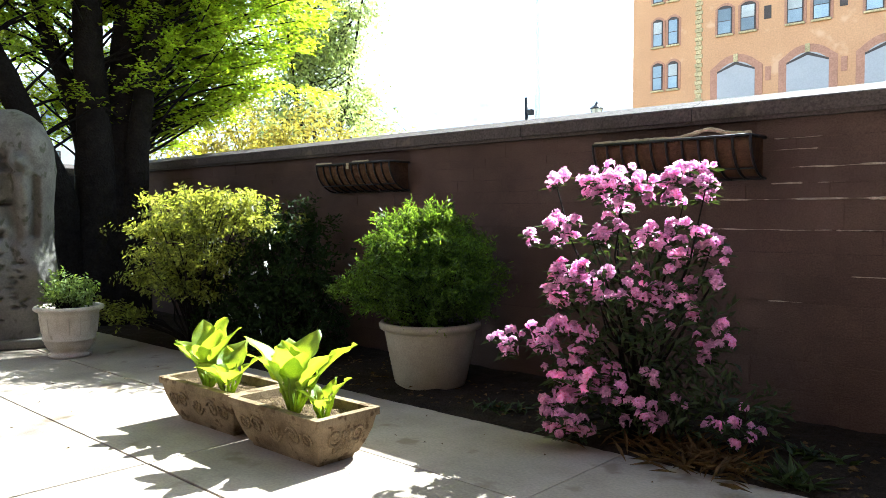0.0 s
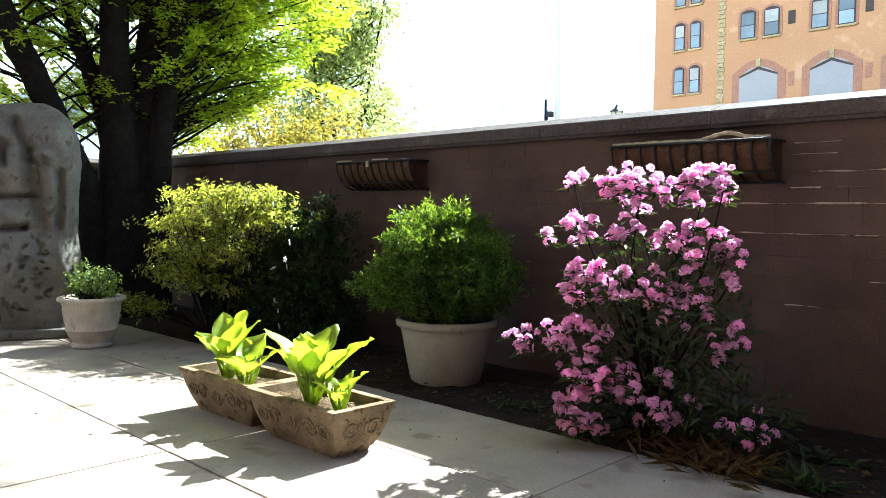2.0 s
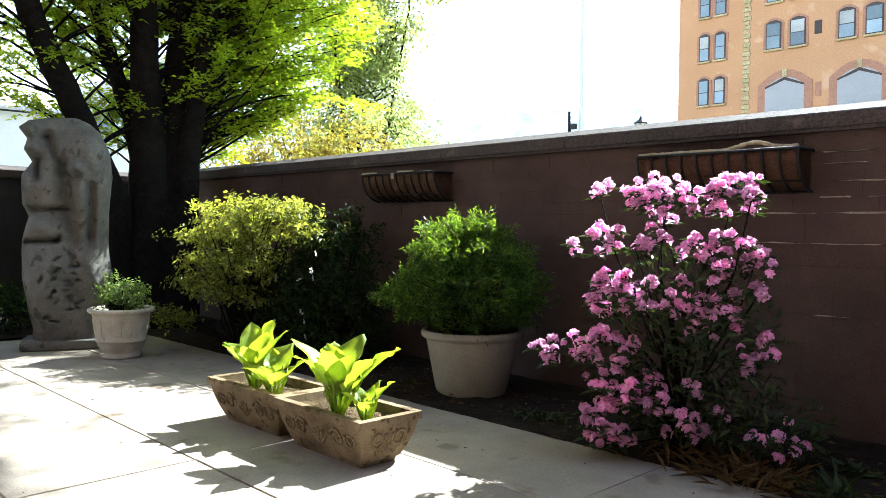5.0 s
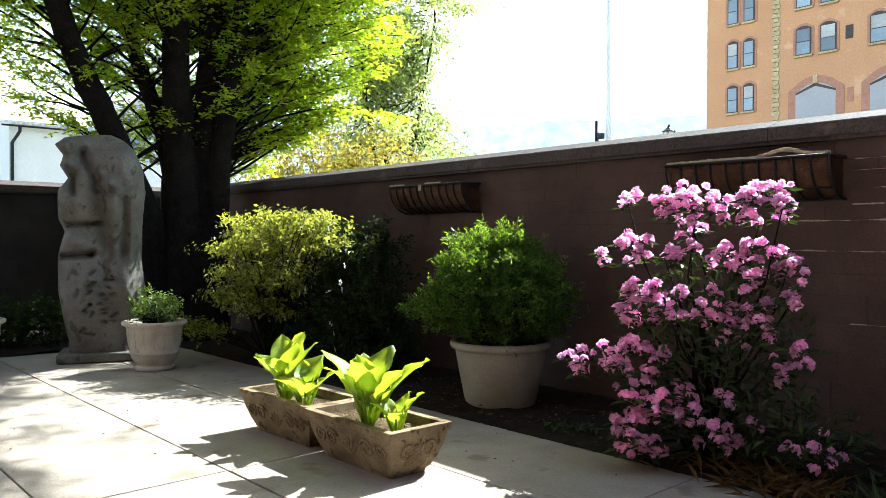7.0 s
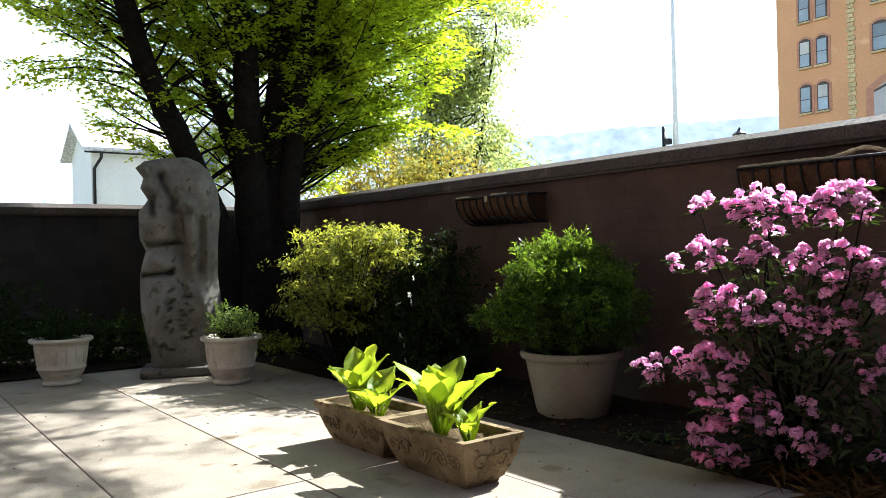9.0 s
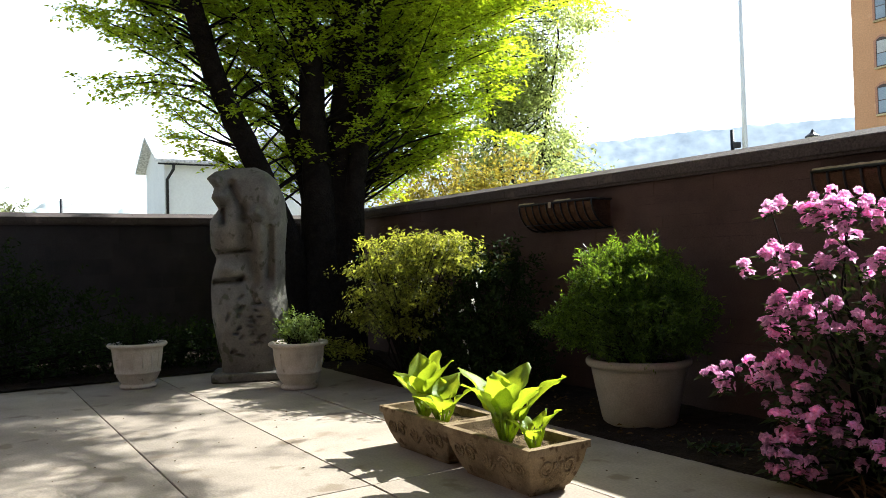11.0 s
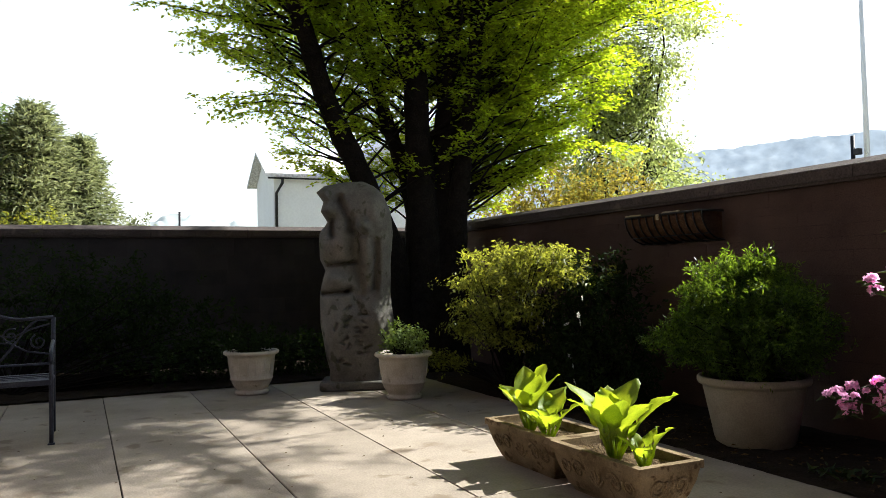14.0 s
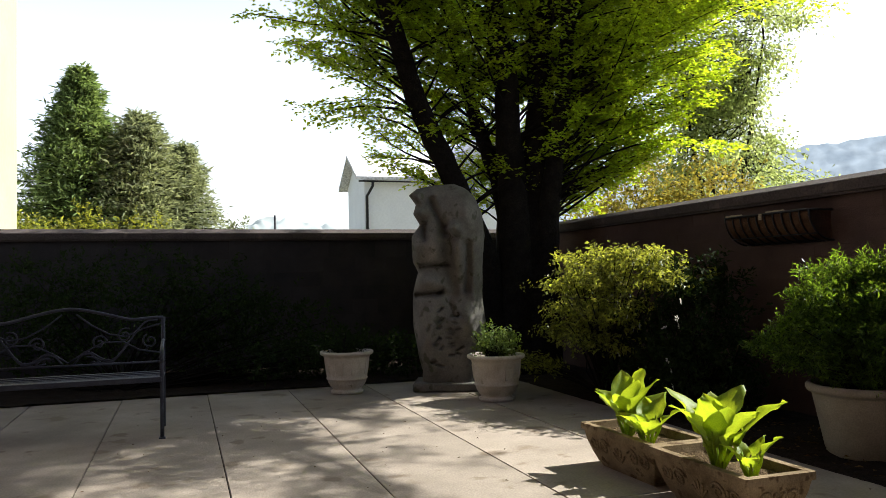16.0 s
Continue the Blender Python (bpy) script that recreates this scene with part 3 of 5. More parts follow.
# The last four lobes are added to keep the sunlit west bed dark.
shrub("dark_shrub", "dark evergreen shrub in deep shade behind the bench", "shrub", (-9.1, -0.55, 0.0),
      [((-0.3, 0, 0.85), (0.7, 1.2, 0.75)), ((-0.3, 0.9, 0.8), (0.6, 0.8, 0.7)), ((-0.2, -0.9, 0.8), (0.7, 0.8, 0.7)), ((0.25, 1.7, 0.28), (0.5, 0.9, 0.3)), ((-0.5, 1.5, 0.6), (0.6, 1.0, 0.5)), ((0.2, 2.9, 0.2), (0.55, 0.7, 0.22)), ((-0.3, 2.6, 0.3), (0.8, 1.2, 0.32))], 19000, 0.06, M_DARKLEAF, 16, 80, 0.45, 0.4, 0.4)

# ---- rhododendron ----
def flower_truss(seed):
    """A rounded head of open five-petalled blooms."""
    rng = np.random.default_rng(seed)
    v, f = [], []
    heads = unit(rng.normal(size=(9, 3)) * [1, 1, 0.7] + np.array([0, 0, 0.75]))
    for h in heads:
        c = h * rng.uniform(0.018, 0.042)
        side = unit(np.cross(h, rng.normal(size=3)))
        for k in range(5):
            a = k * math.tau / 5
            s = side * math.cos(a) + np.cross(h, side) * math.sin(a)
            t = np.cross(h, s)
            b = len(v)
            q = 0.036 * rng.uniform(0.7, 1.2)
            v += [c, c + s * q * 0.55 + t * q * 0.42 + h * q * 0.45, c + s * q * 1.15 + h * q * 0.38 + t * q * 0.12, c + s * q * 1.0 + h * q * 0.3 - t * q * 0.2, c + s * q * 0.55 - t * q * 0.42 + h * q * 0.45]
            f += [(b, b + 1, b + 2), (b, b + 2, b + 3), (b, b + 3, b + 4)]
    me = bpy.data.meshes.new("bloom")
    me.from_pydata([tuple(p) for p in v], [], f)
    me.materials.append(M_PETAL)
    return me


def rhododendron(at):
    rng = np.random.default_rng(21)
    ob = thing("rhododendron", "leggy rhododendron covered in pink flower clusters beside the wall", "shrub", at)
    trusses = [flower_truss(s) for s in range(5)]
    right = np.array([0.88, 0.47, 0.0])
    toward = np.array([0.47, -0.88, 0.0])
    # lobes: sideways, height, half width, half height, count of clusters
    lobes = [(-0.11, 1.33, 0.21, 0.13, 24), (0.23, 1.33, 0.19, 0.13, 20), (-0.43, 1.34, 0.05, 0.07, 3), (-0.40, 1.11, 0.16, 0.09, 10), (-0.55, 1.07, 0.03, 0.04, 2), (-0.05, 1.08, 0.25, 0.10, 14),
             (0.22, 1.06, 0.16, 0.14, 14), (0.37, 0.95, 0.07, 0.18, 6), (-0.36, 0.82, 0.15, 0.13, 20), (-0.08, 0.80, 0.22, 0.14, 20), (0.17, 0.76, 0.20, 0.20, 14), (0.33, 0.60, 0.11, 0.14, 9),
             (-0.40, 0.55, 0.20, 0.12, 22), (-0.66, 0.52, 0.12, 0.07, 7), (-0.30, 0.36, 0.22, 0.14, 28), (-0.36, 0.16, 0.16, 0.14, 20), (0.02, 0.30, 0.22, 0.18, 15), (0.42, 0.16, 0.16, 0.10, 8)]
    p, w, fc, ends = [], [], [], []
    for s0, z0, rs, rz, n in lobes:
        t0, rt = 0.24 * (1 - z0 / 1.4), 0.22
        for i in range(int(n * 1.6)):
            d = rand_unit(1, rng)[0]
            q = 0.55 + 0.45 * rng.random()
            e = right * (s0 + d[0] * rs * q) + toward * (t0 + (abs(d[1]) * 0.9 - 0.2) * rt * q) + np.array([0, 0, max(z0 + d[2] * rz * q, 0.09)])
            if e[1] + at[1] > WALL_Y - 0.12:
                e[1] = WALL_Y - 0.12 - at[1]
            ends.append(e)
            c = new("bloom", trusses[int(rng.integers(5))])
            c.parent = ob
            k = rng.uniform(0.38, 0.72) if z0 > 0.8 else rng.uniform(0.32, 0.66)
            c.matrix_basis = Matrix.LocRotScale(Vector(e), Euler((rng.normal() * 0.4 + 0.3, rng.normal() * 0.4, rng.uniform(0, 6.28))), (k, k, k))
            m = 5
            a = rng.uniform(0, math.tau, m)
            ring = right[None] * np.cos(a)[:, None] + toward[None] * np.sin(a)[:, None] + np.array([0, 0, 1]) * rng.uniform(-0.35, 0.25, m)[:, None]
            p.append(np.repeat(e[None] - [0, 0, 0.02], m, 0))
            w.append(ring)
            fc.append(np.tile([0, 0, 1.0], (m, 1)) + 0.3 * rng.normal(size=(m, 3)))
    # foliage with no flowers: a leafy skirt low down on one side, and some inside
    m = 300
    q = rand_unit(m, rng) * rng.random((m, 1)) ** 0.4
    p.append(right * (0.36 + q[:, :1] * 0.34) + toward * (0.12 + q[:, 1:2] * 0.26) + np.array([0, 0, 1]) * (0.22 + q[:, 2:] * 0.19))
    w.append(q + 0.7 * rng.normal(size=(m, 3)))
    fc.append(np.tile([0, 0, 1.0], (m, 1)) + 0.5 * rng.normal(size=(m, 3)))
    m = 1300
    q = rand_unit(m, rng) * rng.random((m, 1)) ** 0.4
    e = right * (q[:, :1] * 0.50) + toward * (0.05 + q[:, 1:2] * 0.26) + np.array([0, 0, 1]) * (0.55 + q[:, 2:] * 0.50)
    p.append(e)
    w.append(q + np.array([0, 0, 0.2]) + 0.6 * rng.normal(size=(m, 3)))
    fc.append(np.tile([0, 0, 1.0], (m, 1)) + 0.5 * rng.normal(size=(m, 3)))
    p, w, fc = np.concatenate(p), np.concatenate(w), np.concatenate(fc)
    p[:, 1] = np.minimum(p[:, 1], WALL_Y - 0.10 - at[1])
    ln = rng.uniform(0.045, 0.085, len(p))
    leaves("foliage", p, w, fc, ln, ln * 0.36, M_RHODO, ob)
    for i in range(0, len(ends), 14):
        bm = bmesh.new()
        e = ends[i]
        b = np.array([rng.normal() * 0.06, rng.normal() * 0.05, 0.0])
        a1 = b + (e - b) * 0.4 + np.array([0, 0, 0.06]) + rng.normal(size=3) * 0.03
        a2 = b + (e - b) * 0.75 + rng.normal(size=3) * 0.04
        tube(bm, [b, a1 * [0.6, 0.6, 1.0], a2, e], [0.011, 0.008, 0.005, 0.003], 6, False)
        part("branch", bm, M_BARK, ob, smooth=True)
    return ob


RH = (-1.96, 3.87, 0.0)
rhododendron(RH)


def clump(name, label, category, at, n, size, spread, mat, seed, lift=0.5, aspect=0.12):
    """A tuft of strap leaves."""
    rng = np.random.default_rng(seed)
    ob = thing(name, label, category, at)
    a = rng.uniform(0, math.tau, n)
    b = np.stack([rng.normal(size=n) * spread, rng.normal(size=n) * spread * 0.55, np.full(n, 0.012)], 1)
    way = np.stack([np.cos(a), np.sin(a), rng.uniform(0.1, lift, n)], 1)
    ln = size * rng.uniform(0.5, 1.2, n)
    leaves("foliage", b, way, np.tile([0, 0, 1.0], (n, 1)) + 0.4 * rng.normal(size=(n, 3)), ln, ln * aspect, mat, ob)
    return ob


clump("withered_foliage", "heap of withered brown strap leaves on the soil", "dead leaves", (-1.60, 3.70, 0.0), 260, 0.17, 0.17, M_DRY, 31, 0.8)
clump("low_plant", "small green strap-leaved plant at the edge of the bed", "plant", (-1.12, 3.66, 0.0), 60, 0.16, 0.05, M_RHODO, 32, 1.4, 0.16)
clump("weed", "small green weed with one yellow flower in the soil", "weed", (-2.85, 3.84, 0.0), 60, 0.09, 0.09, M_RHODO, 33, 1.0, 0.3)
clump("weed", "small green weed in the soil beside the wall", "weed", (-1.15, 4.1, 0.0), 50, 0.10, 0.08, M_RHODO, 34, 1.0, 0.3)

rng = np.random.default_rng(40)
n = 420
q = np.stack([rng.uniform(-6.5, -0.6, n), 3.62 + 0.75 * rng.random(n), np.full(n, 0.035)], 1)
litter = leaves("leaf_litter", q, np.concatenate([rng.normal(size=(n, 2)), np.full((n, 1), 0.05)], 1), np.tile([0, 0, 1.0], (n, 1)) + 0.35 * rng.normal(size=(n, 3)), rng.uniform(0.02, 0.055, n), 0.022, M_DRY, None)
tagged(litter, "scattered dry brown leaves on the soil bed", "leaf litter", kind="stuff")
n = 120
q = np.stack([rng.uniform(-7.5, -0.8, n), rng.uniform(-0.5, 3.5, n), np.full(n, 0.003)], 1)
bits = leaves("fallen_bits", q, np.concatenate([rng.normal(size=(n, 2)), np.full((n, 1), 0.02)], 1), np.tile([0, 0, 1.0], (n, 1)) + 0.2 * rng.normal(size=(n, 3)), rng.uniform(0.008, 0.03, n), 0.012, M_DRY, None)
tagged(bits, "small fallen leaves and petals on the slabs", "leaf litter", kind="stuff")

# white flowers on the evergreen
rng = np.random.default_rng(44)
for k in range(14):
    e = (-5.45 + rng.uniform(-0.5, 0.55), 3.66 + rng.uniform(-0.05, 0.08), rng.uniform(0.1, 1.0))
    bm = bmesh.new()
    for j in range(5):
        a = j * math.tau / 5
        v = [bm.verts.new((0.026 * r * math.cos(a + d), -0.008 * r, 0.026 * r * math.sin(a + d))) for r, d in ((0.1, 0), (0.8, 0.45), (1.1, 0), (0.8, -0.45))]
        bm.faces.new(v)
    fl = part("white_flower", bm, M_WHITE_PETAL)
    fl.matrix_basis = pose(*e, rng.normal() * 25, 0, -35 + rng.normal() * 20)
    tagged(fl, "small white five-petalled flower on the dark shrub", "flower", group="white flowers")


# ---- wall baskets ----
def wall_basket(x0, x1, z, label, seed):
    """A hayrack: half-round iron bars on the wall, lined with coir, straw along the top."""
    rng = random.Random(seed)
    ob = thing("wall_basket", label, "wall planter", ((x0 + x1) / 2, WALL_Y, z), group="wall baskets")
    L, D, H = x1 - x0, 0.235, 0.235
    arc = [(-D * math.cos(a) - 0.004, -H * math.sin(a)) for a in (k * math.pi / 2 / 9 for k in range(10))]

    def bar(x, grow=0.0):
        bm = bmesh.new()
        tube(bm, [(x, y * (1 + grow), zz * (1 + grow)) for y, zz in arc], 0.008, 6)
        part("bar", bm, M_IRON, ob, smooth=True)
    count = 11
    for k in range(count):
        bar(-L / 2 + L * k / (count - 1))
    for name, pts, r in (("top_rail", [(-L / 2, -0.01, 0), (-L / 2, -D - 0.004, 0), (L / 2, -D - 0.004, 0), (L / 2, -0.01, 0)], 0.010),
                         ("back_rail", [(-L / 2, -0.012, 0), (L / 2, -0.012, 0)], 0.008), ("bottom_rail", [(-L / 2, -0.012, -H), (L / 2, -0.012, -H)], 0.008),
                         ("middle_rail", [(-L / 2, arc[5][0] - 0.004, arc[5][1]), (L / 2, arc[5][0] - 0.004, arc[5][1])], 0.006)):
        bm = bmesh.new()
        tube(bm, pts, r, 6)
        part(name, bm, M_IRON, ob, smooth=True)
    bm = bmesh.new()
    nx = 40
    rows = []
    for i in range(nx + 1):
        x = -L / 2 + 0.012 + (L - 0.024) * i / nx
        rows.append([bm.verts.new((x, y * 0.93 - 0.006 + 0.006 * noise.noise((x * 9, j, seed)), zz * 0.93 + (0.012 * noise.noise((x * 6, 3, seed)) if j == 0 else 0))) for j, (y, zz) in enumerate(arc)])
    for a, b in zip(rows, rows[1:]):
        for j in range(9):
            bm.faces.new((a[j], a[j + 1], b[j + 1], b[j]))
    bm.faces.new([r[0] for r in rows] + [rows[-1][9], rows[0][9]])
    for r, flip in ((rows[0], False), (rows[-1], True)):
        c = bm.verts.new((r[0].co.x, -0.012, 0))
        for j in range(9):
            bm.faces.new((c, r[j], r[j + 1]) if not flip else (c, r[j + 1], r[j]))
    part("liner", bm, M_COIR, ob, "brown coir liner", smooth=True)
    if seed == 2:
        part("tag", boxed(-0.045, -0.01, -D - 0.022, -D - 0.016, -0.045, 0.005, 0.002), M_STRAW, ob, "small pale tag")
    pts = []
    hump = 0.25 if seed == 1 else -2
    for k in range(60):
        x = -L / 2 + L * k / 59
        if seed == 2 and (0.22 < k / 59 < 0.5 or k / 59 > 0.72):
            continue
        pts.append((x, -D * 0.95, 0.012 + 0.007 * noise.noise((x * 7, 0, seed)) + 0.035 * math.exp(-((x - hump) / 0.1) ** 2)))
    runs, cur = [], [pts[0]]
    for a, b in zip(pts, pts[1:]):
        if b[0] - a[0] > L / 40:
            runs.append(cur)
            cur = []
        cur.append(b)
    runs.append(cur)
    for run in runs:
        if len(run) > 1:
            bm = bmesh.new()
            tube(bm, run, [0.010 + 0.005 * rng.random() for _ in run], 6)
            part("straw_edge", bm, M_STRAW, ob, "pale frayed straw edge", smooth=True)
    return ob


wall_basket(-2.66, -1.66, 1.620, "long black iron wall basket with coir liner and straw edge", 1)
wall_basket(-5.50, -4.56, 1.620, "black iron wall basket with worn coir liner", 2)

# ---- statue ----
def statue(at, rz):
    """One upright carved stone: uneven outline, overhanging rounded mass above, folds, and small pierced slots below."""
    bm = bmesh.new()
    nu, nv = 170, 240
    rng = random.Random(90)
    slots = [(rng.uniform(-0.24, 0.12), rng.uniform(0.26, 0.86), rng.uniform(-0.9, 1.3), rng.uniform(0.014, 0.040), rng.uniform(0.008, 0.014)) for _ in range(26)]
    left = ([0.08, 0.2, 0.38, 0.67, 0.9, 1.0, 1.1, 1.22, 1.33, 1.6, 1.72, 1.83, 1.93, 2.03, 2.10, 2.14], [0.29, 0.29, 0.335, 0.385, 0.385, 0.375, 0.345, 0.315, 0.37, 0.385, 0.295, 0.36, 0.335, 0.40, 0.33, 0.12])
    right = ([0.08, 0.2, 0.38, 0.7, 0.94, 1.27, 1.6, 1.83, 2.0, 2.08, 2.14], [0.29, 0.30, 0.35, 0.38, 0.345, 0.35, 0.385, 0.355, 0.28, 0.20, 0.08])

    def bump(x, z, cx, cz, rx, rz_):
        return math.exp(-((x - cx) / rx) ** 2 - ((z - cz) / rz_) ** 2)

    def line(x, z, x0, z0, x1, z1, wide):
        """1 on a straight cut from (x0, z0) to (x1, z1), falling off across it."""
        dx, dz = x1 - x0, z1 - z0
        t = min(1.0, max(0.0, ((x - x0) * dx + (z - z0) * dz) / (dx * dx + dz * dz)))
        return math.exp(-((x - x0 - t * dx) ** 2 + (z - z0 - t * dz) ** 2) / (wide * wide))
    rows = []
    for j in range(nv + 1):
        t = j / nv
        z = 0.08 + 2.06 * t
        lo, hi = -float(np.interp(z, *left)), float(np.interp(z, *right))
        top = max(0.0, (t - 0.90) / 0.10)
        deep = (0.20 + 0.03 * bump(0, z, 0, 1.8, 1, 0.3) + 0.02 * math.sin(t * 9 + 1)) * (math.sqrt(max(0.0, 1 - top ** 2.6)) + 0.002)
        row = []
        for i in range(nu):
            a = i / nu * math.tau
            c, s = math.cos(a), math.sin(a)
            q = (abs(c) ** 0.75) * (1 if c > 0 else -1)
            x = (lo + hi) / 2 + q * (hi - lo) / 2
            y = deep * (abs(s) ** 0.75) * (1 if s > 0 else -1)
            front = max(0.0, -s) ** 0.5
            g = 0.034 * noise.noise(Vector((x * 5, y * 5, z * 2.2))) + 0.010 * noise.noise(Vector((x * 13, y * 13, z * 9))) + 0.004 * noise.noise(Vector((x * 40, y * 40, z * 35)))
            f = 0.153 * bump(x, z, 0.22, 1.82, 0.20, 0.30) + 0.102 * bump(x, z, -0.34, 1.98, 0.10, 0.090) + 0.085 * bump(x, z, -0.32, 1.82, 0.09, 0.070)
            f += 0.119 * bump(x, z, -0.33, 1.47, 0.09, 0.17) + 0.085 * bump(x, z, -0.13, 1.48, 0.10, 0.20) + 0.085 * bump(x, z, -0.22, 1.12, 0.16, 0.090)
            f += 0.085 * bump(x, z, 0.12, 1.43, 0.09, 0.22) + 0.102 * bump(x, z, 0.20, 0.76, 0.17, 0.20) + 0.102 * bump(x, z, -0.22, 0.66, 0.17, 0.30)
            f += 0.05 * line(x, z, 0.29, 1.52, 0.27, 0.98, 0.060) + 0.119 * bump(x, z, 0.09, 1.64, 0.055, 0.068) + 0.05 * line(x, z, -0.11, 1.92, -0.05, 1.78, 0.053)
            f -= 0.09 * line(x, z, -0.15, 1.95, -0.02, 1.70, 0.045) + 0.08 * line(x, z, -0.02, 1.62, 0.09, 1.58, 0.038) + 0.07 * line(x, z, -0.23, 1.72, -0.23, 1.58, 0.033)
            f -= 0.06 * line(x, z, -0.28, 1.275, 0.0, 1.30, 0.021) + 0.09 * line(x, z, -0.34, 0.985, -0.09, 1.005, 0.027) + 0.06 * line(x, z, -0.09, 1.0, -0.06, 1.04, 0.022)
            f -= 0.05 * line(x, z, 0.02, 1.52, 0.05, 0.98, 0.045) + 0.045 * line(x, z, 0.21, 1.50, 0.20, 1.02, 0.033) + 0.04 * line(x, z, -0.02, 0.98, 0.05, 0.78, 0.038)
            for cx, cz, tilt, rl, rw in slots:
                dx, dz = x - cx, z - cz
                if abs(dx) < 0.12 and abs(dz) < 0.12:
                    u, v = dx * math.cos(tilt) + dz * math.sin(tilt), dz * math.cos(tilt) - dx * math.sin(tilt)
                    f -= 0.034 * math.exp(-(u / rl) ** 4 - (v / rw) ** 4)
            row.append(bm.verts.new((x * (1 + g), y + (-1 if s < 0 else 1) * g - 1.75 * f * front, z)))
        rows.append(row)
    for a, b in zip(rows, rows[1:]):
        for i in range(nu):
            bm.faces.new((a[i], a[(i + 1) % nu], b[(i + 1) % nu], b[i]))
    bm.faces.new(list(reversed(rows[0])))
    bm.faces.new(rows[-1])
    box(bm, -0.38, 0.38, -0.27, 0.27, 0.0, 0.09, 0.02)
    ob = part("statue", bm, M_STATUE, smooth=True)
    ob.matrix_basis = pose(*at, 0, 0, rz)
    return tagged(ob, "tall weathered grey carved stone statue standing before the tree", "statue")


statue((-7.62, 2.72, 0.0), 68)


# ---- bench ----
def bench(at, rz):
    """Metal garden bench: curved back rail, branching openwork, seat of slats."""
    ob = thing("garden_bench", "blue-grey metal garden bench with branching openwork back in shade", "bench", at, rz)
    L = 1.40

    def bars(name, runs, r, seg=6):
        for pts in runs:
            bm = bmesh.new()
            tube(bm, pts, r, seg)
            part(name, bm, M_BENCH, ob, smooth=True)
    # along x; the seat's front is at -y
    def crest(x):
        u = x / (L / 2)
        return 0.885 + 0.085 * math.exp(-(u / 0.42) ** 2) - 0.018 * math.exp(-((abs(u) - 0.66) / 0.16) ** 2)

    def back(x, z):
        return (x, 0.235 + 0.16 * (z - 0.45), z)
    bars("top_rail", [[back(-L / 2 + L * k / 30, crest(-L / 2 + L * k / 30)) for k in range(31)]], 0.013, 8)
    bars("lower_back_rail", [[back(-L / 2, 0.53), back(L / 2, 0.53)]], 0.011)
    for s in (-1, 1):
        x = s * L / 2
        bars("back_leg", [[(x, 0.30, 0.0), (x, 0.245, 0.25), back(x, 0.46), back(x, 0.70), back(x, crest(x))]], 0.016, 8)
        bars("front_leg", [[(x, -0.24, 0.0), (x, -0.225, 0.12), (x, -0.245, 0.30), (x, -0.225, 0.45), (x, -0.23, 0.62)]], 0.015, 8)
        bars("armrest", [[back(x, 0.70), (x, 0.15, 0.70), (x, 0.0, 0.685), (x, -0.15, 0.67), (x, -0.25, 0.645), (x, -0.275, 0.60), (x, -0.25, 0.575)]], 0.014, 8)
        bars("side_rail", [[(x, -0.225, 0.43), back(x, 0.44)]], 0.012)
        bm = bmesh.new()
        box(bm, x - 0.024, x + 0.024, -0.265, -0.215, 0.0, 0.012, 0.004)
        part("foot", bm, M_BENCH, ob)
    for k in range(7):
        y = -0.235 + 0.072 * k
        sag = -0.012 * math.sin(math.pi * k / 6)
        part("seat_slat", boxed(-L / 2 + 0.005, L / 2 - 0.005, y - 0.024, y + 0.024, 0.447 + sag, 0.461 + sag, 0.004), M_BENCH, ob)
    part("seat_front", boxed(-L / 2, L / 2, -0.272, -0.262, 0.425, 0.463, 0.003), M_BENCH, ob)
    for s in (-1, 1):
        vines = []
        for k in range(6):
            x0, z0 = s * (0.04 + 0.03 * k), 0.53
            x1 = s * (0.30 + 0.072 * k)
            z1 = 0.60 + 0.05 * k
            pts = []
            for i in range(13):
                t = i / 12
                x = x0 + (x1 - x0) * t
                z = z0 + (z1 - z0) * t + 0.075 * math.sin(t * math.pi * 1.6 + k * 0.7)
                pts.append(back(x, min(max(z, 0.54), crest(x) - 0.02)))
            vines.append(pts)
        for k in range(3):
            cx, cz, r = s * (0.22 + 0.19 * k), 0.70 + 0.05 * (k % 2), 0.06
            vines.append([back(cx + s * r * (1 - i / 24) * math.cos(i * 0.45 + k), cz + r * (1 - i / 24) * math.sin(i * 0.45 + k)) for i in range(20)])
        vines.append([back(s * (L / 2 - 0.005), 0.84), back(s * 0.55, 0.80), back(s * 0.42, 0.74), back(s * 0.30, 0.76), back(s * 0.16, 0.84), back(s * 0.05, 0.93)])
        vines.append([back(s * (L / 2 - 0.005), 0.60), back(s * 0.52, 0.63), back(s * 0.40, 0.70), back(s * 0.25, 0.70), back(s * 0.10, 0.62), back(0, 0.55)])
        bars("vine", vines, 0.0075, 6)
    return ob


bench((-6.40, -0.79, 0.0), 90)


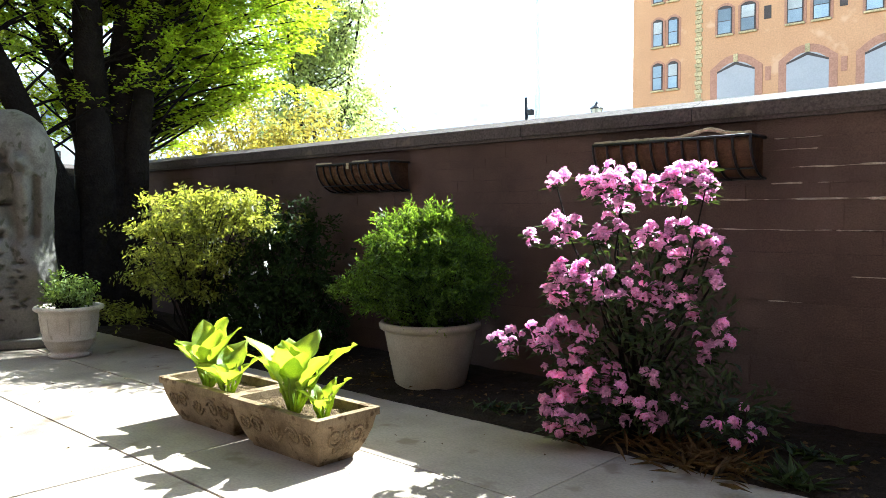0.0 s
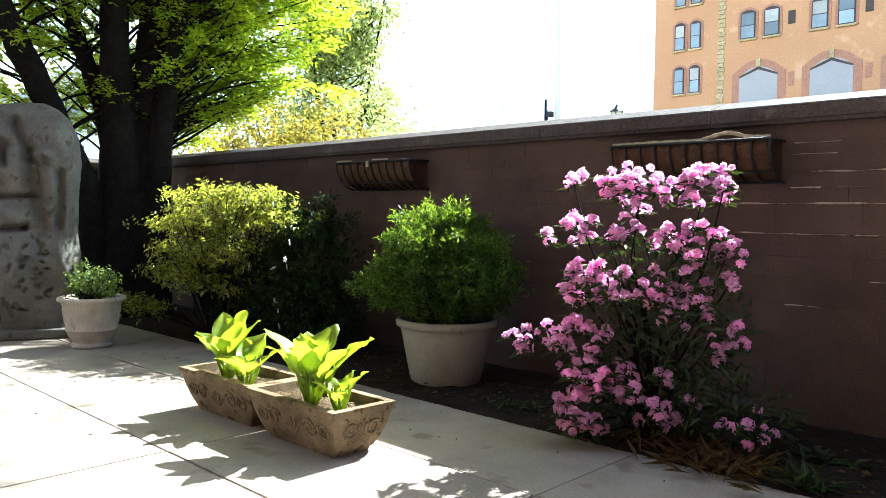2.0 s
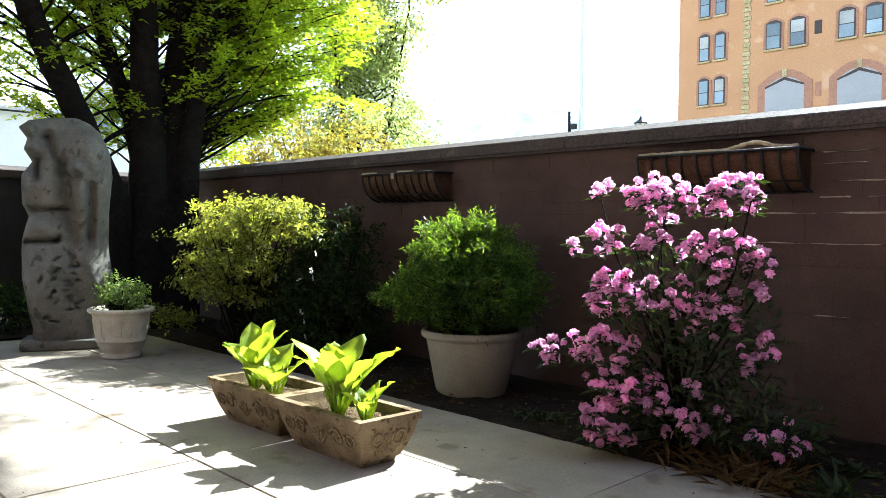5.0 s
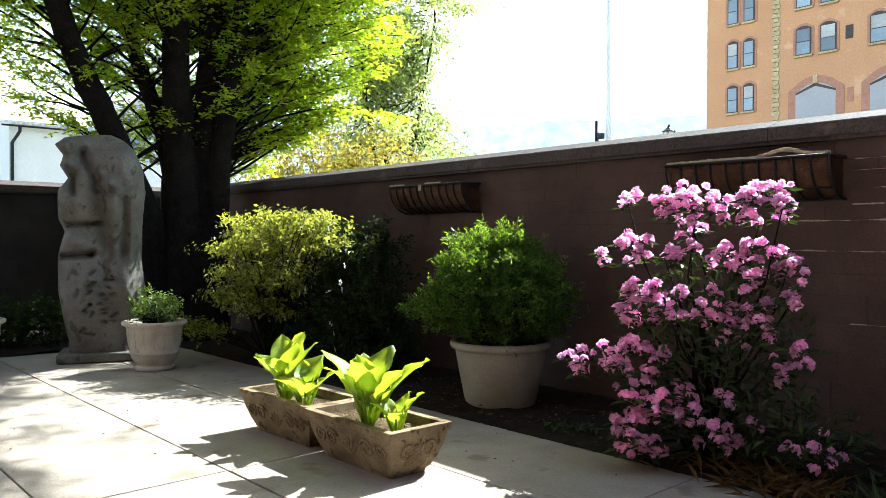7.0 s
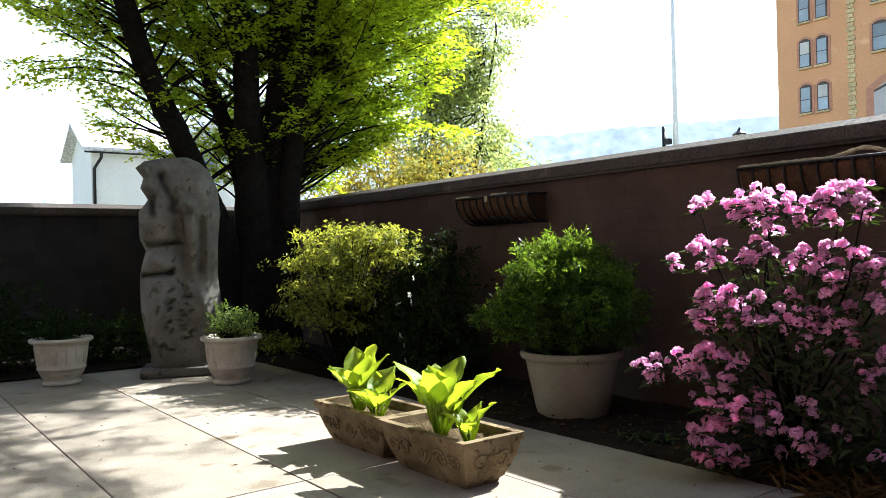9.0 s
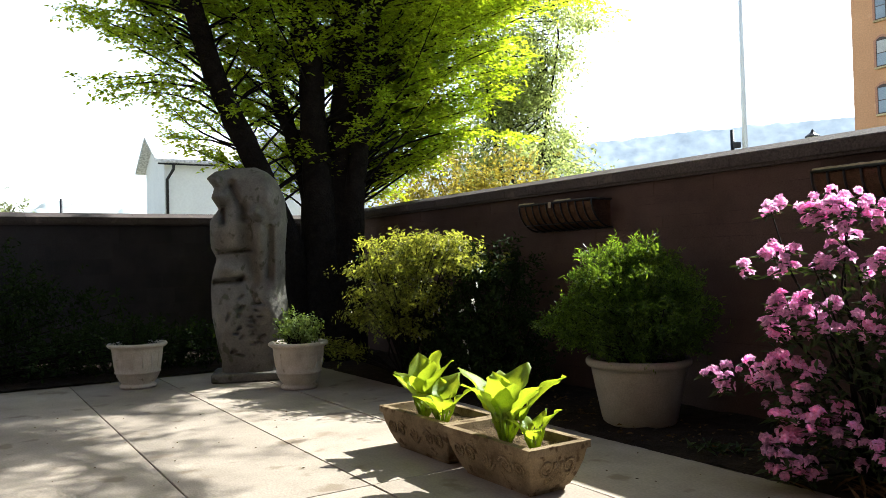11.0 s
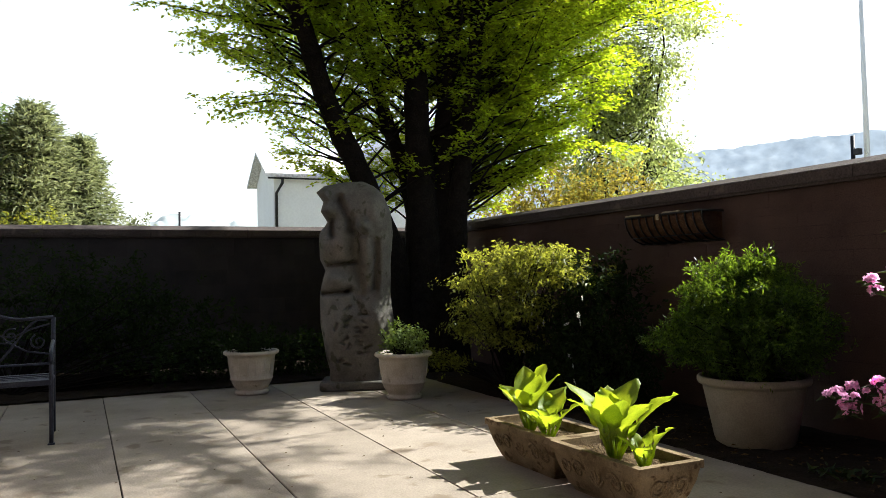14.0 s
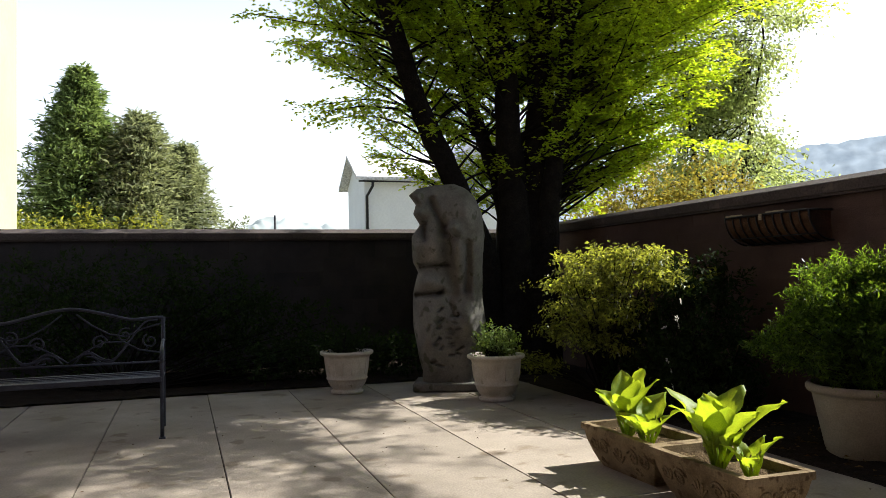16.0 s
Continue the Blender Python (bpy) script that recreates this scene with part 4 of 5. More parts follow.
# ---- the large tree ----
def tree(name, label, at, stems, rng, spread, branches, leaf, mat, top, low, per, bark=M_BARK, lean=0.75, dense=1.0, reach=1.0, trunk_seg=10, bias=(0.0, 0.0), high=1.0, clear=2.0):
    """Stems as (points, radii); boughs leave them outwards and upwards and carry sprays of leaves."""
    ob = thing(name, label, "tree", at)
    bough = bmesh.new()
    lp, lw, lf = [], [], []
    for pts, radii in stems:
        pts = [np.array(p, float) for p in pts]
        path, rad = [], []
        for i in range(len(pts) - 1):
            for k in range(5):
                t = k / 5
                q = pts[i] * (1 - t) + pts[i + 1] * t
                path.append(q + 0.035 * np.array([noise.noise(Vector(q * 1.3)), noise.noise(Vector(q * 1.3 + 9)), 0]))
                rad.append(radii[i] * (1 - t) + radii[i + 1] * t)
        path.append(pts[-1])
        rad.append(radii[-1])
        bm = bmesh.new()
        tube(bm, path, rad, trunk_seg)
        for v in bm.verts:
            v.co += Vector((noise.noise(v.co * 5), noise.noise(v.co * 5 + Vector((7, 0, 0))), 0)) * 0.022
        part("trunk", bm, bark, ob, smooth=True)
        zs = np.array([p[2] for p in path])
        limb = zs[0] > 3.0
        count = branches // 3 if limb else branches
        base = max(low, zs[0] + 0.5) if limb else low
        for b in range(count):
            z = base + (min(top, zs[-1]) - base) * ((b + rng.random()) / count)
            i = int(np.argmin(abs(zs - z)))
            o = path[i]
            a = rng.uniform(0, math.tau)
            out = np.array([math.cos(a), math.sin(a), 0])
            away = o[:2] * np.array([1, 1]) if np.linalg.norm(o[:2]) > 0.15 else out[:2]
            drift = (0.28, 0.75) if z < 3.3 and b % 3 else (-0.3, -0.7) if z < 4.7 and b % 5 < 2 else bias if z < 4.7 else (0.34, 0.30) if b % 3 else (-0.3, 0.0)
            out[:2] = unit(out[:2] * 0.9 + unit(away) * 0.45 + np.array(drift))
            way = unit(out + np.array([0, 0, lean * rng.uniform(0.6, 1.5)]))
            if z < 4.4 and out[0] * 0.92 - out[1] * 0.39 > clear and (z < 2.9 or b % 6):
                continue
            length = reach * spread(z, out) * rng.uniform(0.65, 1.1) * (0.42 if limb else 1.0)
            if length < 0.25:
                continue
            seg = 6
            line = [o]
            d = way.copy()
            for k in range(seg):
                d = unit(d + rng.normal(size=3) * 0.10 + np.array([0, 0, -0.03]))
                line.append(line[-1] + d * length / seg)
            tube(bough, line, [max(0.003, 0.014 * (1 - k / seg) + 0.003) for k in range(seg + 1)], 4, False)
            for s in range(int(per * length * (0.62 * high if limb else 1.0 if z < 4.7 else high))):
                t = rng.uniform(0.18 if z > 2.7 else 0.42, 1.0) ** 0.8
                k = min(int(t * seg), seg - 1)
                q = line[k] + (line[k + 1] - line[k]) * (t * seg - k)
                flat = unit(np.cross(d, [0, 0, 1.0])) * rng.choice([-1, 1])
                tw = unit(flat * 0.9 + d * 0.8 + rng.normal(size=3) * 0.28)
                tl = rng.uniform(0.22, 0.5) * (1.15 - 0.5 * t)
                m = max(3, int(tl / leaf * 1.35 * dense))
                u = (np.arange(m) + rng.random(m)) / m
                pos = q + tw * tl * u[:, None] + rng.normal(size=(m, 3)) * 0.018 + np.array([0, 0, -0.05]) * (u ** 2)[:, None]
                sgn = np.where(np.arange(m) % 2 == 0, 1.0, -1.0)[:, None]
                sd = unit(np.cross(tw, [0, 0, 1.0]))
                lp.append(pos)
                lw.append(tw * 0.7 + sd * sgn * 0.8 + rng.normal(size=(m, 3)) * 0.25 + np.array([0, 0, -0.12]))
                lf.append(np.tile([0, 0, 1.0], (m, 1)) + rng.normal(size=(m, 3)) * 0.4)
    tagged(part("branchwork", bough, bark, ob, smooth=True), kind="stuff")
    lp, lw, lf = np.concatenate(lp), np.concatenate(lw), np.concatenate(lf)
    keep = lp[:, 2] > 0.3
    lp, lw, lf = lp[keep], lw[keep], lf[keep]
    ln = leaf * rng.uniform(0.65, 1.3, len(lp))
    leaves("crown", lp, lw, lf, ln, ln * 0.58, mat, ob)
    return ob


TREE = (-8.45, 3.95, 0.0)
side = np.array([0.39, 0.92, 0.0])        # across the view, towards the north wall


def stem(offs, back=0.0):
    """(sideways, height) pairs as points of a stem."""
    return [side * s + np.array([-0.92, 0.39, 0]) * (back * min(z, 4) / 4) + np.array([0, 0, z]) for s, z in offs]


stems = []
stems.append((stem([(-0.20, 0.0), (-0.30, 0.7), (-0.48, 1.5), (-0.76, 2.26), (-1.04, 2.8), (-1.30, 3.5), (-1.52, 4.3), (-1.9, 5.6), (-2.2, 7.6)], -0.3), [0.22, 0.16, 0.15, 0.145, 0.135, 0.125, 0.11, 0.07, 0.03]))
stems.append((stem([(-0.14, 0.0), (-0.16, 1.0), (-0.18, 1.9), (-0.28, 2.4), (-0.46, 2.95), (-0.63, 3.5), (-0.78, 4.1), (-1.0, 6.2), (-1.2, 8.0)], 0.2), [0.26, 0.19, 0.13, 0.10, 0.09, 0.085, 0.08, 0.05, 0.03]))
stems.append((stem([(-0.04, 0.0), (-0.07, 1.0), (-0.09, 2.0), (-0.11, 2.6), (-0.15, 3.5), (-0.28, 4.3), (-0.4, 6.2), (-0.5, 8.8)], -0.1), [0.30, 0.25, 0.19, 0.165, 0.145, 0.125, 0.09, 0.03]))
stems.append((stem([(0.12, 0.0), (0.15, 1.0), (0.18, 2.0), (0.21, 2.6), (0.26, 3.5), (0.32, 4.3), (0.4, 6.2), (0.4, 9.0)], 0.15), [0.30, 0.25, 0.20, 0.18, 0.16, 0.14, 0.10, 0.03]))
stems.append((stem([(0.22, 0.0), (0.27, 1.0), (0.34, 2.0), (0.42, 2.7), (0.54, 3.5), (0.64, 4.3), (0.95, 6.0), (1.2, 8.2)], -0.2), [0.24, 0.18, 0.13, 0.10, 0.09, 0.08, 0.06, 0.03]))
stems.append((stem([(0.08, 0.0), (0.12, 1.0), (0.26, 2.0), (0.6, 3.0), (1.0, 4.2), (1.6, 6.0), (2.0, 7.8)], 0.9), [0.22, 0.17, 0.09, 0.075, 0.06, 0.05, 0.03]))
# long unseen limbs high up, arching over wall and patio, added to dapple the slabs
for ends in (((0.1, 0.3, 4.2), (1.2, 1.4, 5.0), (2.6, 2.6, 5.6), (4.2, 3.6, 6.0)), ((0.1, 0.3, 4.5), (0.6, 2.0, 5.6), (1.4, 3.8, 6.6), (2.2, 5.4, 7.2)),
             ((0.1, 0.2, 4.3), (1.6, 0.6, 5.2), (3.2, 1.4, 6.0), (4.8, 2.4, 6.6)), ((0.1, 0.2, 4.6), (1.4, 2.2, 6.0), (2.8, 4.0, 7.0), (4.4, 5.4, 7.8))):
    stems.append((ends, [0.10, 0.075, 0.05, 0.02]))
rng = np.random.default_rng(50)


def tree_reach(z, out):
    """Length of a bough: a vase, wide and open above, fuller towards the north wall low down."""
    if z > 4.7:
        return 3.2 + 2.3 * max(0.0, float(out[0] * 0.75 + out[1] * 0.65)) * (1.0 if z < 7.2 else 0.6)
    u = float(np.dot(out, side))
    full = 1.0 + 0.5 * min(max(z - 1.6, 0), 4.4)
    full *= 1 + 0.25 * max(0.0, float(out[0]))
    if u < 0:
        full *= 0.95 if z < 3.0 else 1.1
    full *= 1 + 0.55 * max(0.0, u)
    return full


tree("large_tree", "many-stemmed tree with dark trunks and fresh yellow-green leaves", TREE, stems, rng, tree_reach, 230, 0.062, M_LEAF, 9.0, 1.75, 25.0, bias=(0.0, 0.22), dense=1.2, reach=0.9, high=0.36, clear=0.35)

# ---- outside the walls ----
def loose_tree(name, label, at, height, radius, low, clumps, mat, seed, leaf):
    """Forked trunk; leaves in many uneven clumps with sky between them."""
    rng = np.random.default_rng(seed)
    ob = thing(name, label, "tree", at)
    forks = []
    for k in range(3):
        a = k * 2.1 + 0.6
        d = np.array([math.cos(a), math.sin(a), 0.0])
        line = [np.array([0, 0, 0.0]), np.array([0, 0, low * 0.6]) + d * 0.08, d * radius * 0.28 + [0, 0, height * 0.45], d * radius * 0.45 + [0, 0, height * 0.72], d * radius * 0.4 + [0, 0, height * 0.97]]
        bm = bmesh.new()
        tube(bm, line, [0.09, 0.06, 0.035, 0.022, 0.008], 8)
        part("trunk", bm, M_BARK, ob, smooth=True)
        forks.append(line)
    twig = bmesh.new()
    p, w = [], []
    for k in range(clumps):
        t = rng.random()
        z = low + (height - low) * t
        r = radius * (0.75 + 0.35 * math.sin(t * 9 + seed)) * (1 - 0.45 * t * t) * math.sqrt(rng.uniform(0.12, 1.0))
        a = rng.uniform(0, math.tau)
        c = np.array([r * math.cos(a), r * math.sin(a), z])
        f = forks[int(rng.integers(3))]
        o = f[2] * (1 - t) + f[4] * t - [0, 0, 0.3 * r]
        tube(twig, [o, (o + c) * 0.5 + [0, 0, 0.08], c], [0.010, 0.007, 0.003], 4, False)
        m = int(rng.integers(60, 140))
        spread = np.array([0.26, 0.26, 0.13]) * rng.uniform(0.7, 1.3)
        q = rng.normal(size=(m, 3)) * spread
        q[:, 2] -= 0.5 * np.abs(q[:, 0])
        p.append(c + q)
        w.append(rng.normal(size=(m, 3)) + np.array([0, 0, -0.5]) + q * 2)
    tagged(part("branchwork", twig, M_BARK, ob, smooth=True), kind="stuff")
    p, w = np.concatenate(p), np.concatenate(w)
    ln = leaf * rng.uniform(0.6, 1.3, len(p))
    leaves("crown", p, w, rng.normal(size=(len(p), 3)) + np.array([0, 0, 0.6]), ln, ln * 0.6, mat, ob)
    return ob


loose_tree("thin_tree", "loose tree with small grey-green leaves beyond the wall", (-14.8, 11.9, -0.06), 9.0, 2.5, 2.0, 400, M_LEAF_FAR, 51, 0.095)


def conifer(name, label, at, height, radius, mat, seed, n, tier=0.34, size=0.5, point=1.0):
    """Trunk, drooping boughs in tiers, each a spray of needle tufts."""
    rng = np.random.default_rng(seed)
    ob = thing(name, label, "tree", at, group="conifers beyond the wall")
    bm = bmesh.new()
    tube(bm, [(0, 0, 0), (0.03, 0, height * 0.5), (0, 0.02, height)], [height * 0.022, height * 0.014, 0.02], 8)
    part("trunk", bm, M_BARK, ob, smooth=True)
    bm = bmesh.new()
    p, w, f = [], [], []
    count = n // 70
    for k in range(count):
        t = ((k + rng.random()) / count) ** 1.15
        z = height * (0.04 + 0.94 * t)
        r = radius * ((1 - t) ** point) * rng.uniform(0.55, 1.15) + 0.15
        a = k * 2.399 + rng.normal() * 0.3
        out = np.array([math.cos(a), math.sin(a), 0])
        e = out * r + np.array([0, 0, z - r * 0.10 + 0.12])
        tube(bm, [(0, 0, z), tuple(e * [0.5, 0.5, 1] + [0, 0, 0.03]), tuple(e)], [0.03, 0.02, 0.006], 4, False)
        u = rng.random(70) ** 0.7
        q = np.array([0, 0, z]) * (1 - u[:, None]) + e * u[:, None]
        q = q + np.cross(out, [0, 0, 1]) * (rng.normal(size=70) * 0.20 * r * u)[:, None] + rng.normal(size=(70, 3)) * 0.09
        p.append(q)
        w.append(out + rng.normal(size=(70, 3)) * 0.55 + np.array([0, 0, 0.12]))
        f.append(np.tile([0, 0, 1.0], (70, 1)) + rng.normal(size=(70, 3)) * 0.6)
    tagged(part("branchwork", bm, M_BARK, ob, smooth=True), kind="stuff")
    p, w, f = np.concatenate(p), np.concatenate(w), np.concatenate(f)
    ln = size * rng.uniform(0.5, 1.15, len(p))
    leaves("crown", p, w, f, ln, ln * 0.26, mat, ob)
    return ob


conifer("spruce", "tall dark green spruce with a pointed top beyond the wall", (-30.0, -3.35, -0.06), 9.0, 4.3, M_SPRUCE, 61, 42000, size=0.30, point=0.95)
conifer("juniper", "rounded grey-green conifer beside the spruce", (-29.3, -1.35, -0.06), 7.3, 2.6, M_CEDAR, 62, 30000, size=0.28, point=0.55)
conifer("juniper", "narrower grey-green conifer beside the spruce", (-30.3, 0.1, -0.06), 6.4, 2.0, M_CEDAR, 63, 20000, size=0.27, point=0.6)
shrub("hedge_bush", "yellow-green bush beyond the wall under the spruce", "shrub", (-26.0, -2.9, -0.06), [((0, 0, 2.0), (1.2, 1.5, 1.6)), ((0, 1.9, 1.9), (1.0, 1.3, 1.5)), ((0, -1.6, 2.0), (1.0, 1.0, 1.5))], 8000, 0.15, M_AZALEA, 64, 40)
shrub("hedge_bush", "low green bush beyond the wall beside the conifers", "shrub", (-29.0, 1.9, -0.06), [((0, 0, 1.6), (1.0, 1.1, 1.9)), ((0, -1.3, 1.4), (1.0, 1.0, 1.4))], 5000, 0.16, M_CEDAR, 65, 40)
shrub("hedge_bush", "loose bush with yellow-brown new leaves beyond the wall", "shrub", (-11.8, 8.4, -0.06),
      [((0, 0, 1.9), (1.0, 0.9, 1.3)), ((0.8, 0.7, 1.7), (0.9, 0.8, 1.2)), ((-0.2, -0.5, 2.5), (0.7, 0.7, 0.8)), ((0.3, 0.6, 2.6), (0.7, 0.6, 0.7)), ((-0.7, -1.2, 2.0), (0.8, 0.8, 0.9))], 11000, 0.085, M_LEAF_RUST, 66, 90, uneven=0.45)
shrub("outside_bush", "sunlit bush tips showing over the coping", "shrub", (-2.75, 5.75, -0.06), [((0, 0, 1.25), (0.42, 0.3, 0.75)), ((0.5, 0.05, 1.15), (0.35, 0.3, 0.78))], 2200, 0.04, M_AZALEA, 67, 30)


def house(at, rz):
    ob = thing("white_house", "white rendered house with a pale roof and dark downpipe", "house", at, rz)
    # front block: x across, y deep, gable at the -x end
    e, g = 6.65, 7.95
    bm = bmesh.new()
    v = [bm.verts.new(c) for c in ((0, 0, 0), (4.6, 0, 0), (4.6, 5.0, 0), (0, 5.0, 0), (0, 0, e), (4.6, 0, e), (4.6, 5.0, e), (0, 5.0, e), (0, 2.5, g), (4.6, 2.5, g))]
    for q in ((0, 1, 5, 4), (2, 3, 7, 6), (1, 2, 6, 9, 5), (3, 0, 4, 8, 7), (4, 5, 9, 8), (6, 7, 8, 9)):
        bm.faces.new([v[k] for k in q])
    part("wall", bm, M_HOUSE, ob)
    for s in (0, 1):
        bm = bmesh.new()
        y0, y1 = (-0.45, 2.5) if s == 0 else (5.45, 2.5)
        z0 = e - 0.45 * (g - e) / 2.5
        q = [(-0.5, y0, z0 + 0.02), (4.7, y0, z0 + 0.02), (4.7, y1, g + 0.02), (-0.5, y1, g + 0.02)]
        a = [bm.verts.new(c) for c in q]
        b = [bm.verts.new((c[0], c[1], c[2] + 0.16)) for c in q]
        bm.faces.new(a[::-1] if s == 0 else a)
        bm.faces.new(b if s == 0 else b[::-1])
        for k in range(4):
            bm.faces.new((a[k], a[(k + 1) % 4], b[(k + 1) % 4], b[k]))
        part("roof", bm, M_ROOF, ob, "pale grey roof slope")
    bm = bmesh.new()
    tube(bm, [(-0.4, -0.52, 6.34), (4.6, -0.52, 6.34)], 0.045, 8)
    part("gutter", bm, M_IRON, ob, smooth=True)
    bm = bmesh.new()
    tube(bm, [(0.35, -0.5, 6.32), (0.35, -0.45, 6.1), (0.10, -0.12, 5.6), (0.10, -0.1, 0.0)], 0.075, 8)
    part("downpipe", bm, M_IRON, ob, smooth=True)
    part("chimney", boxed(0.9, 1.7, 2.25, 2.75, 7.7, 8.25, 0.02), M_ROOF, ob)
    # taller wing
    e2, g2 = 7.3, 9.6
    bm = bmesh.new()
    v = [bm.verts.new(c) for c in ((4.62, -0.9, 0), (10.5, -0.9, 0), (10.5, 5.5, 0), (4.62, 5.5, 0), (4.62, -0.9, e2), (10.5, -0.9, e2), (10.5, 5.5, e2), (4.62, 5.5, e2), (7.56, -0.9, g2), (7.56, 5.5, g2))]
    for q in ((0, 1, 5, 8, 4), (2, 3, 7, 9, 6), (1, 2, 6, 5), (3, 0, 4, 7), (5, 6, 9, 8), (7, 4, 8, 9)):
        bm.faces.new([v[k] for k in q])
    part("wing_wall", bm, M_HOUSE, ob)
    for s in (-1, 1):
        bm = bmesh.new()
        x0 = 7.56 + s * 3.4
        z0 = g2 - 3.4 * (g2 - e2) / 2.94
        q = [(7.56, -1.4, g2 + 0.03), (x0, -1.4, z0 + 0.03), (x0, 5.9, z0 + 0.03), (7.56, 5.9, g2 + 0.03)]
        a = [bm.verts.new(c) for c in q]
        b = [bm.verts.new((c[0], c[1], c[2] + 0.18)) for c in q]
        bm.faces.new(a)
        bm.faces.new(b[::-1])
        for k in range(4):
            bm.faces.new((a[k], b[k], b[(k + 1) % 4], a[(k + 1) % 4]))
        part("wing_roof", bm, M_ROOF, ob)
    for x, z in ((5.4, 3.2), (5.4, 5.6), (8.2, 3.2)):
        w = part("window", boxed(x - 0.42, x + 0.42, -0.95, -0.86, z, z + 1.15, 0.01), M_SASH, ob)
        part("pane", boxed(x - 0.34, x + 0.34, -0.962, -0.952, z + 0.07, z + 1.07), M_PANE, w)
    return ob


house((-39.5, 9.2, -0.06), 88)


def cream_building():
    ob = thing("cream_building", "cream rendered building with a wall lamp beyond the wall", "building", (-18.0, -4.28, -0.06))
    part("wall", boxed(-6.0, 0.0, -7.0, 0.0, 0.0, 13.5, 0.03), M_CREAM, ob)
    part("roof", boxed(-6.3, 0.3, -7.3, 0.25, 13.5, 13.75, 0.03), M_ROOF, ob)
    lamp = part("wall_lamp", boxed(0.0, 0.30, -0.42, -0.22, 2.95, 3.12, 0.02), M_IRON, ob, "dark wall lamp")
    part("bracket", boxed(0.0, 0.06, -0.36, -0.28, 2.6, 2.95, 0.01), M_IRON, lamp)
    return ob


cream_building()


def brick_building():
    """Orange brick building: paired arched sashes, buff quoins, large arched infilled doorways."""
    D = 64.0
    ob = thing("brick_building", "tall orange brick building with arched windows and grey infilled arches", "building", (0, D, -0.06))
    x0, xq, x1 = -35.3, -28.9, 6.0
    part("wall", boxed(x0, xq, 0.25, 16.0, 0, 32.0), M_BRICK_ORANGE, ob)
    part("wall", boxed(xq + 0.02, x1, 0.0, 16.0, 0, 32.0), M_BRICK_ORANGE, ob)
    part("parapet", boxed(x0 - 0.3, x1 + 0.3, -0.35, 16.3, 32.0, 32.7, 0.05), M_QUOIN, ob)
    for k in range(70):
        w = 0.62 if k % 2 else 0.42
        part("quoin", boxed(xq - 0.04 - w * 0.5, xq + w * 0.5, -0.09, 0.2, 6.0 + k * 0.37, 6.0 + k * 0.37 + 0.33, 0.015), M_QUOIN, ob)

    def arch(cx, z, w, h, rise, y, extra):
        """Outline of an opening with a segmental head."""
        pts = [(cx - w / 2 - extra, y, z - (0.0 if extra == 0 else 0.0)), (cx + w / 2 + extra, y, z)]
        for k in range(11):
            u = 1 - 2 * k / 10
            pts.append((cx + u * (w / 2 + extra), y, z + h - rise + (rise + extra * 0.75) * (1 - abs(u) ** 2.2) + (extra * 0.5 if abs(u) > 0.999 else extra * 0.25)))
        return pts

    def slab(name, pts, depth, mat, parent, label=""):
        bm = bmesh.new()
        a = [bm.verts.new(p) for p in pts]
        b = [bm.verts.new((p[0], p[1] + depth, p[2])) for p in pts]
        bm.faces.new(a)
        bm.faces.new(b[::-1])
        for k in range(len(a)):
            bm.faces.new((a[k], b[k], b[(k + 1) % len(a)], a[(k + 1) % len(a)]))
        return part(name, bm, mat, parent, label)

    def sash(cx, z, w, h, y, blind):
        win = slab("window", arch(cx, z, w, h, 0.22, y - 0.11, 0.0), 0.08, M_SASH, ob)
        for k in range(2):
            zz = z + 0.09 + k * (h - 0.3) / 2
            part("pane", boxed(cx - w / 2 + 0.09, cx + w / 2 - 0.09, y - 0.135, y - 0.115, zz, zz + (h - 0.3) / 2 - 0.07), M_BLIND if (blind == 1 and k == 1) else M_PANE, win)
        part("sill", boxed(cx - w / 2 - 0.12, cx + w / 2 + 0.12, y - 0.22, y - 0.0, z - 0.16, z - 0.01), M_QUOIN, win)
        return win

    def pair(cx, z, w, h, y, gap):
        for k, s in enumerate((-1, 1)):
            slab("surround", arch(cx + s * gap, z - 0.1, w, h + 0.1, 0.3, y - 0.045, 0.22), 0.05, M_SURROUND, ob, "dark red brick surround")
            sash(cx + s * gap, z, w, h, y, (int(cx * 3 + z) + k) % 3)
    for row in range(5):
        pair(-32.1, 12.26 + row * 3.85, 0.95, 2.4, 0.25, 0.73)
    for col in range(7):
        cx = -25.7 + col * 5.62
        z = 8.6
        slab("surround", arch(cx, z, 3.13, 5.2, 0.75, -0.05, 0.62), 0.055, M_SURROUND, ob, "dark red brick arch")
        slab("infill", arch(cx, z, 3.13, 5.2, 0.75, -0.075, 0.0), 0.02, M_SHUTTER, ob, "grey infill panel")
        # Shadow below the arch head, laid on as a dark strip.
        slab("arch_shade", [(cx - 1.565, -0.10, z + 4.40), (cx - 1.565, -0.10, z + 4.55), (cx, -0.10, z + 5.23), (cx + 1.565, -0.10, z + 4.55), (cx + 1.565, -0.10, z + 4.40), (cx, -0.10, z + 4.97)], 0.02, M_SASH, ob, "dark strip standing for the shadow under the arch")
        part("keystone", boxed(cx - 0.18, cx + 0.18, -0.16, -0.06, z + 5.2, z + 5.85, 0.02), M_QUOIN, ob)
        part("vent", boxed(cx + 2.4, cx + 2.85, -0.06, 0.01, 12.0, 13.1, 0.01), M_SURROUND, ob)
        for row in range(4):
            z = 16.2 + row * 3.85
            pair(cx, z, 1.22, 2.35, 0.0, 0.97)
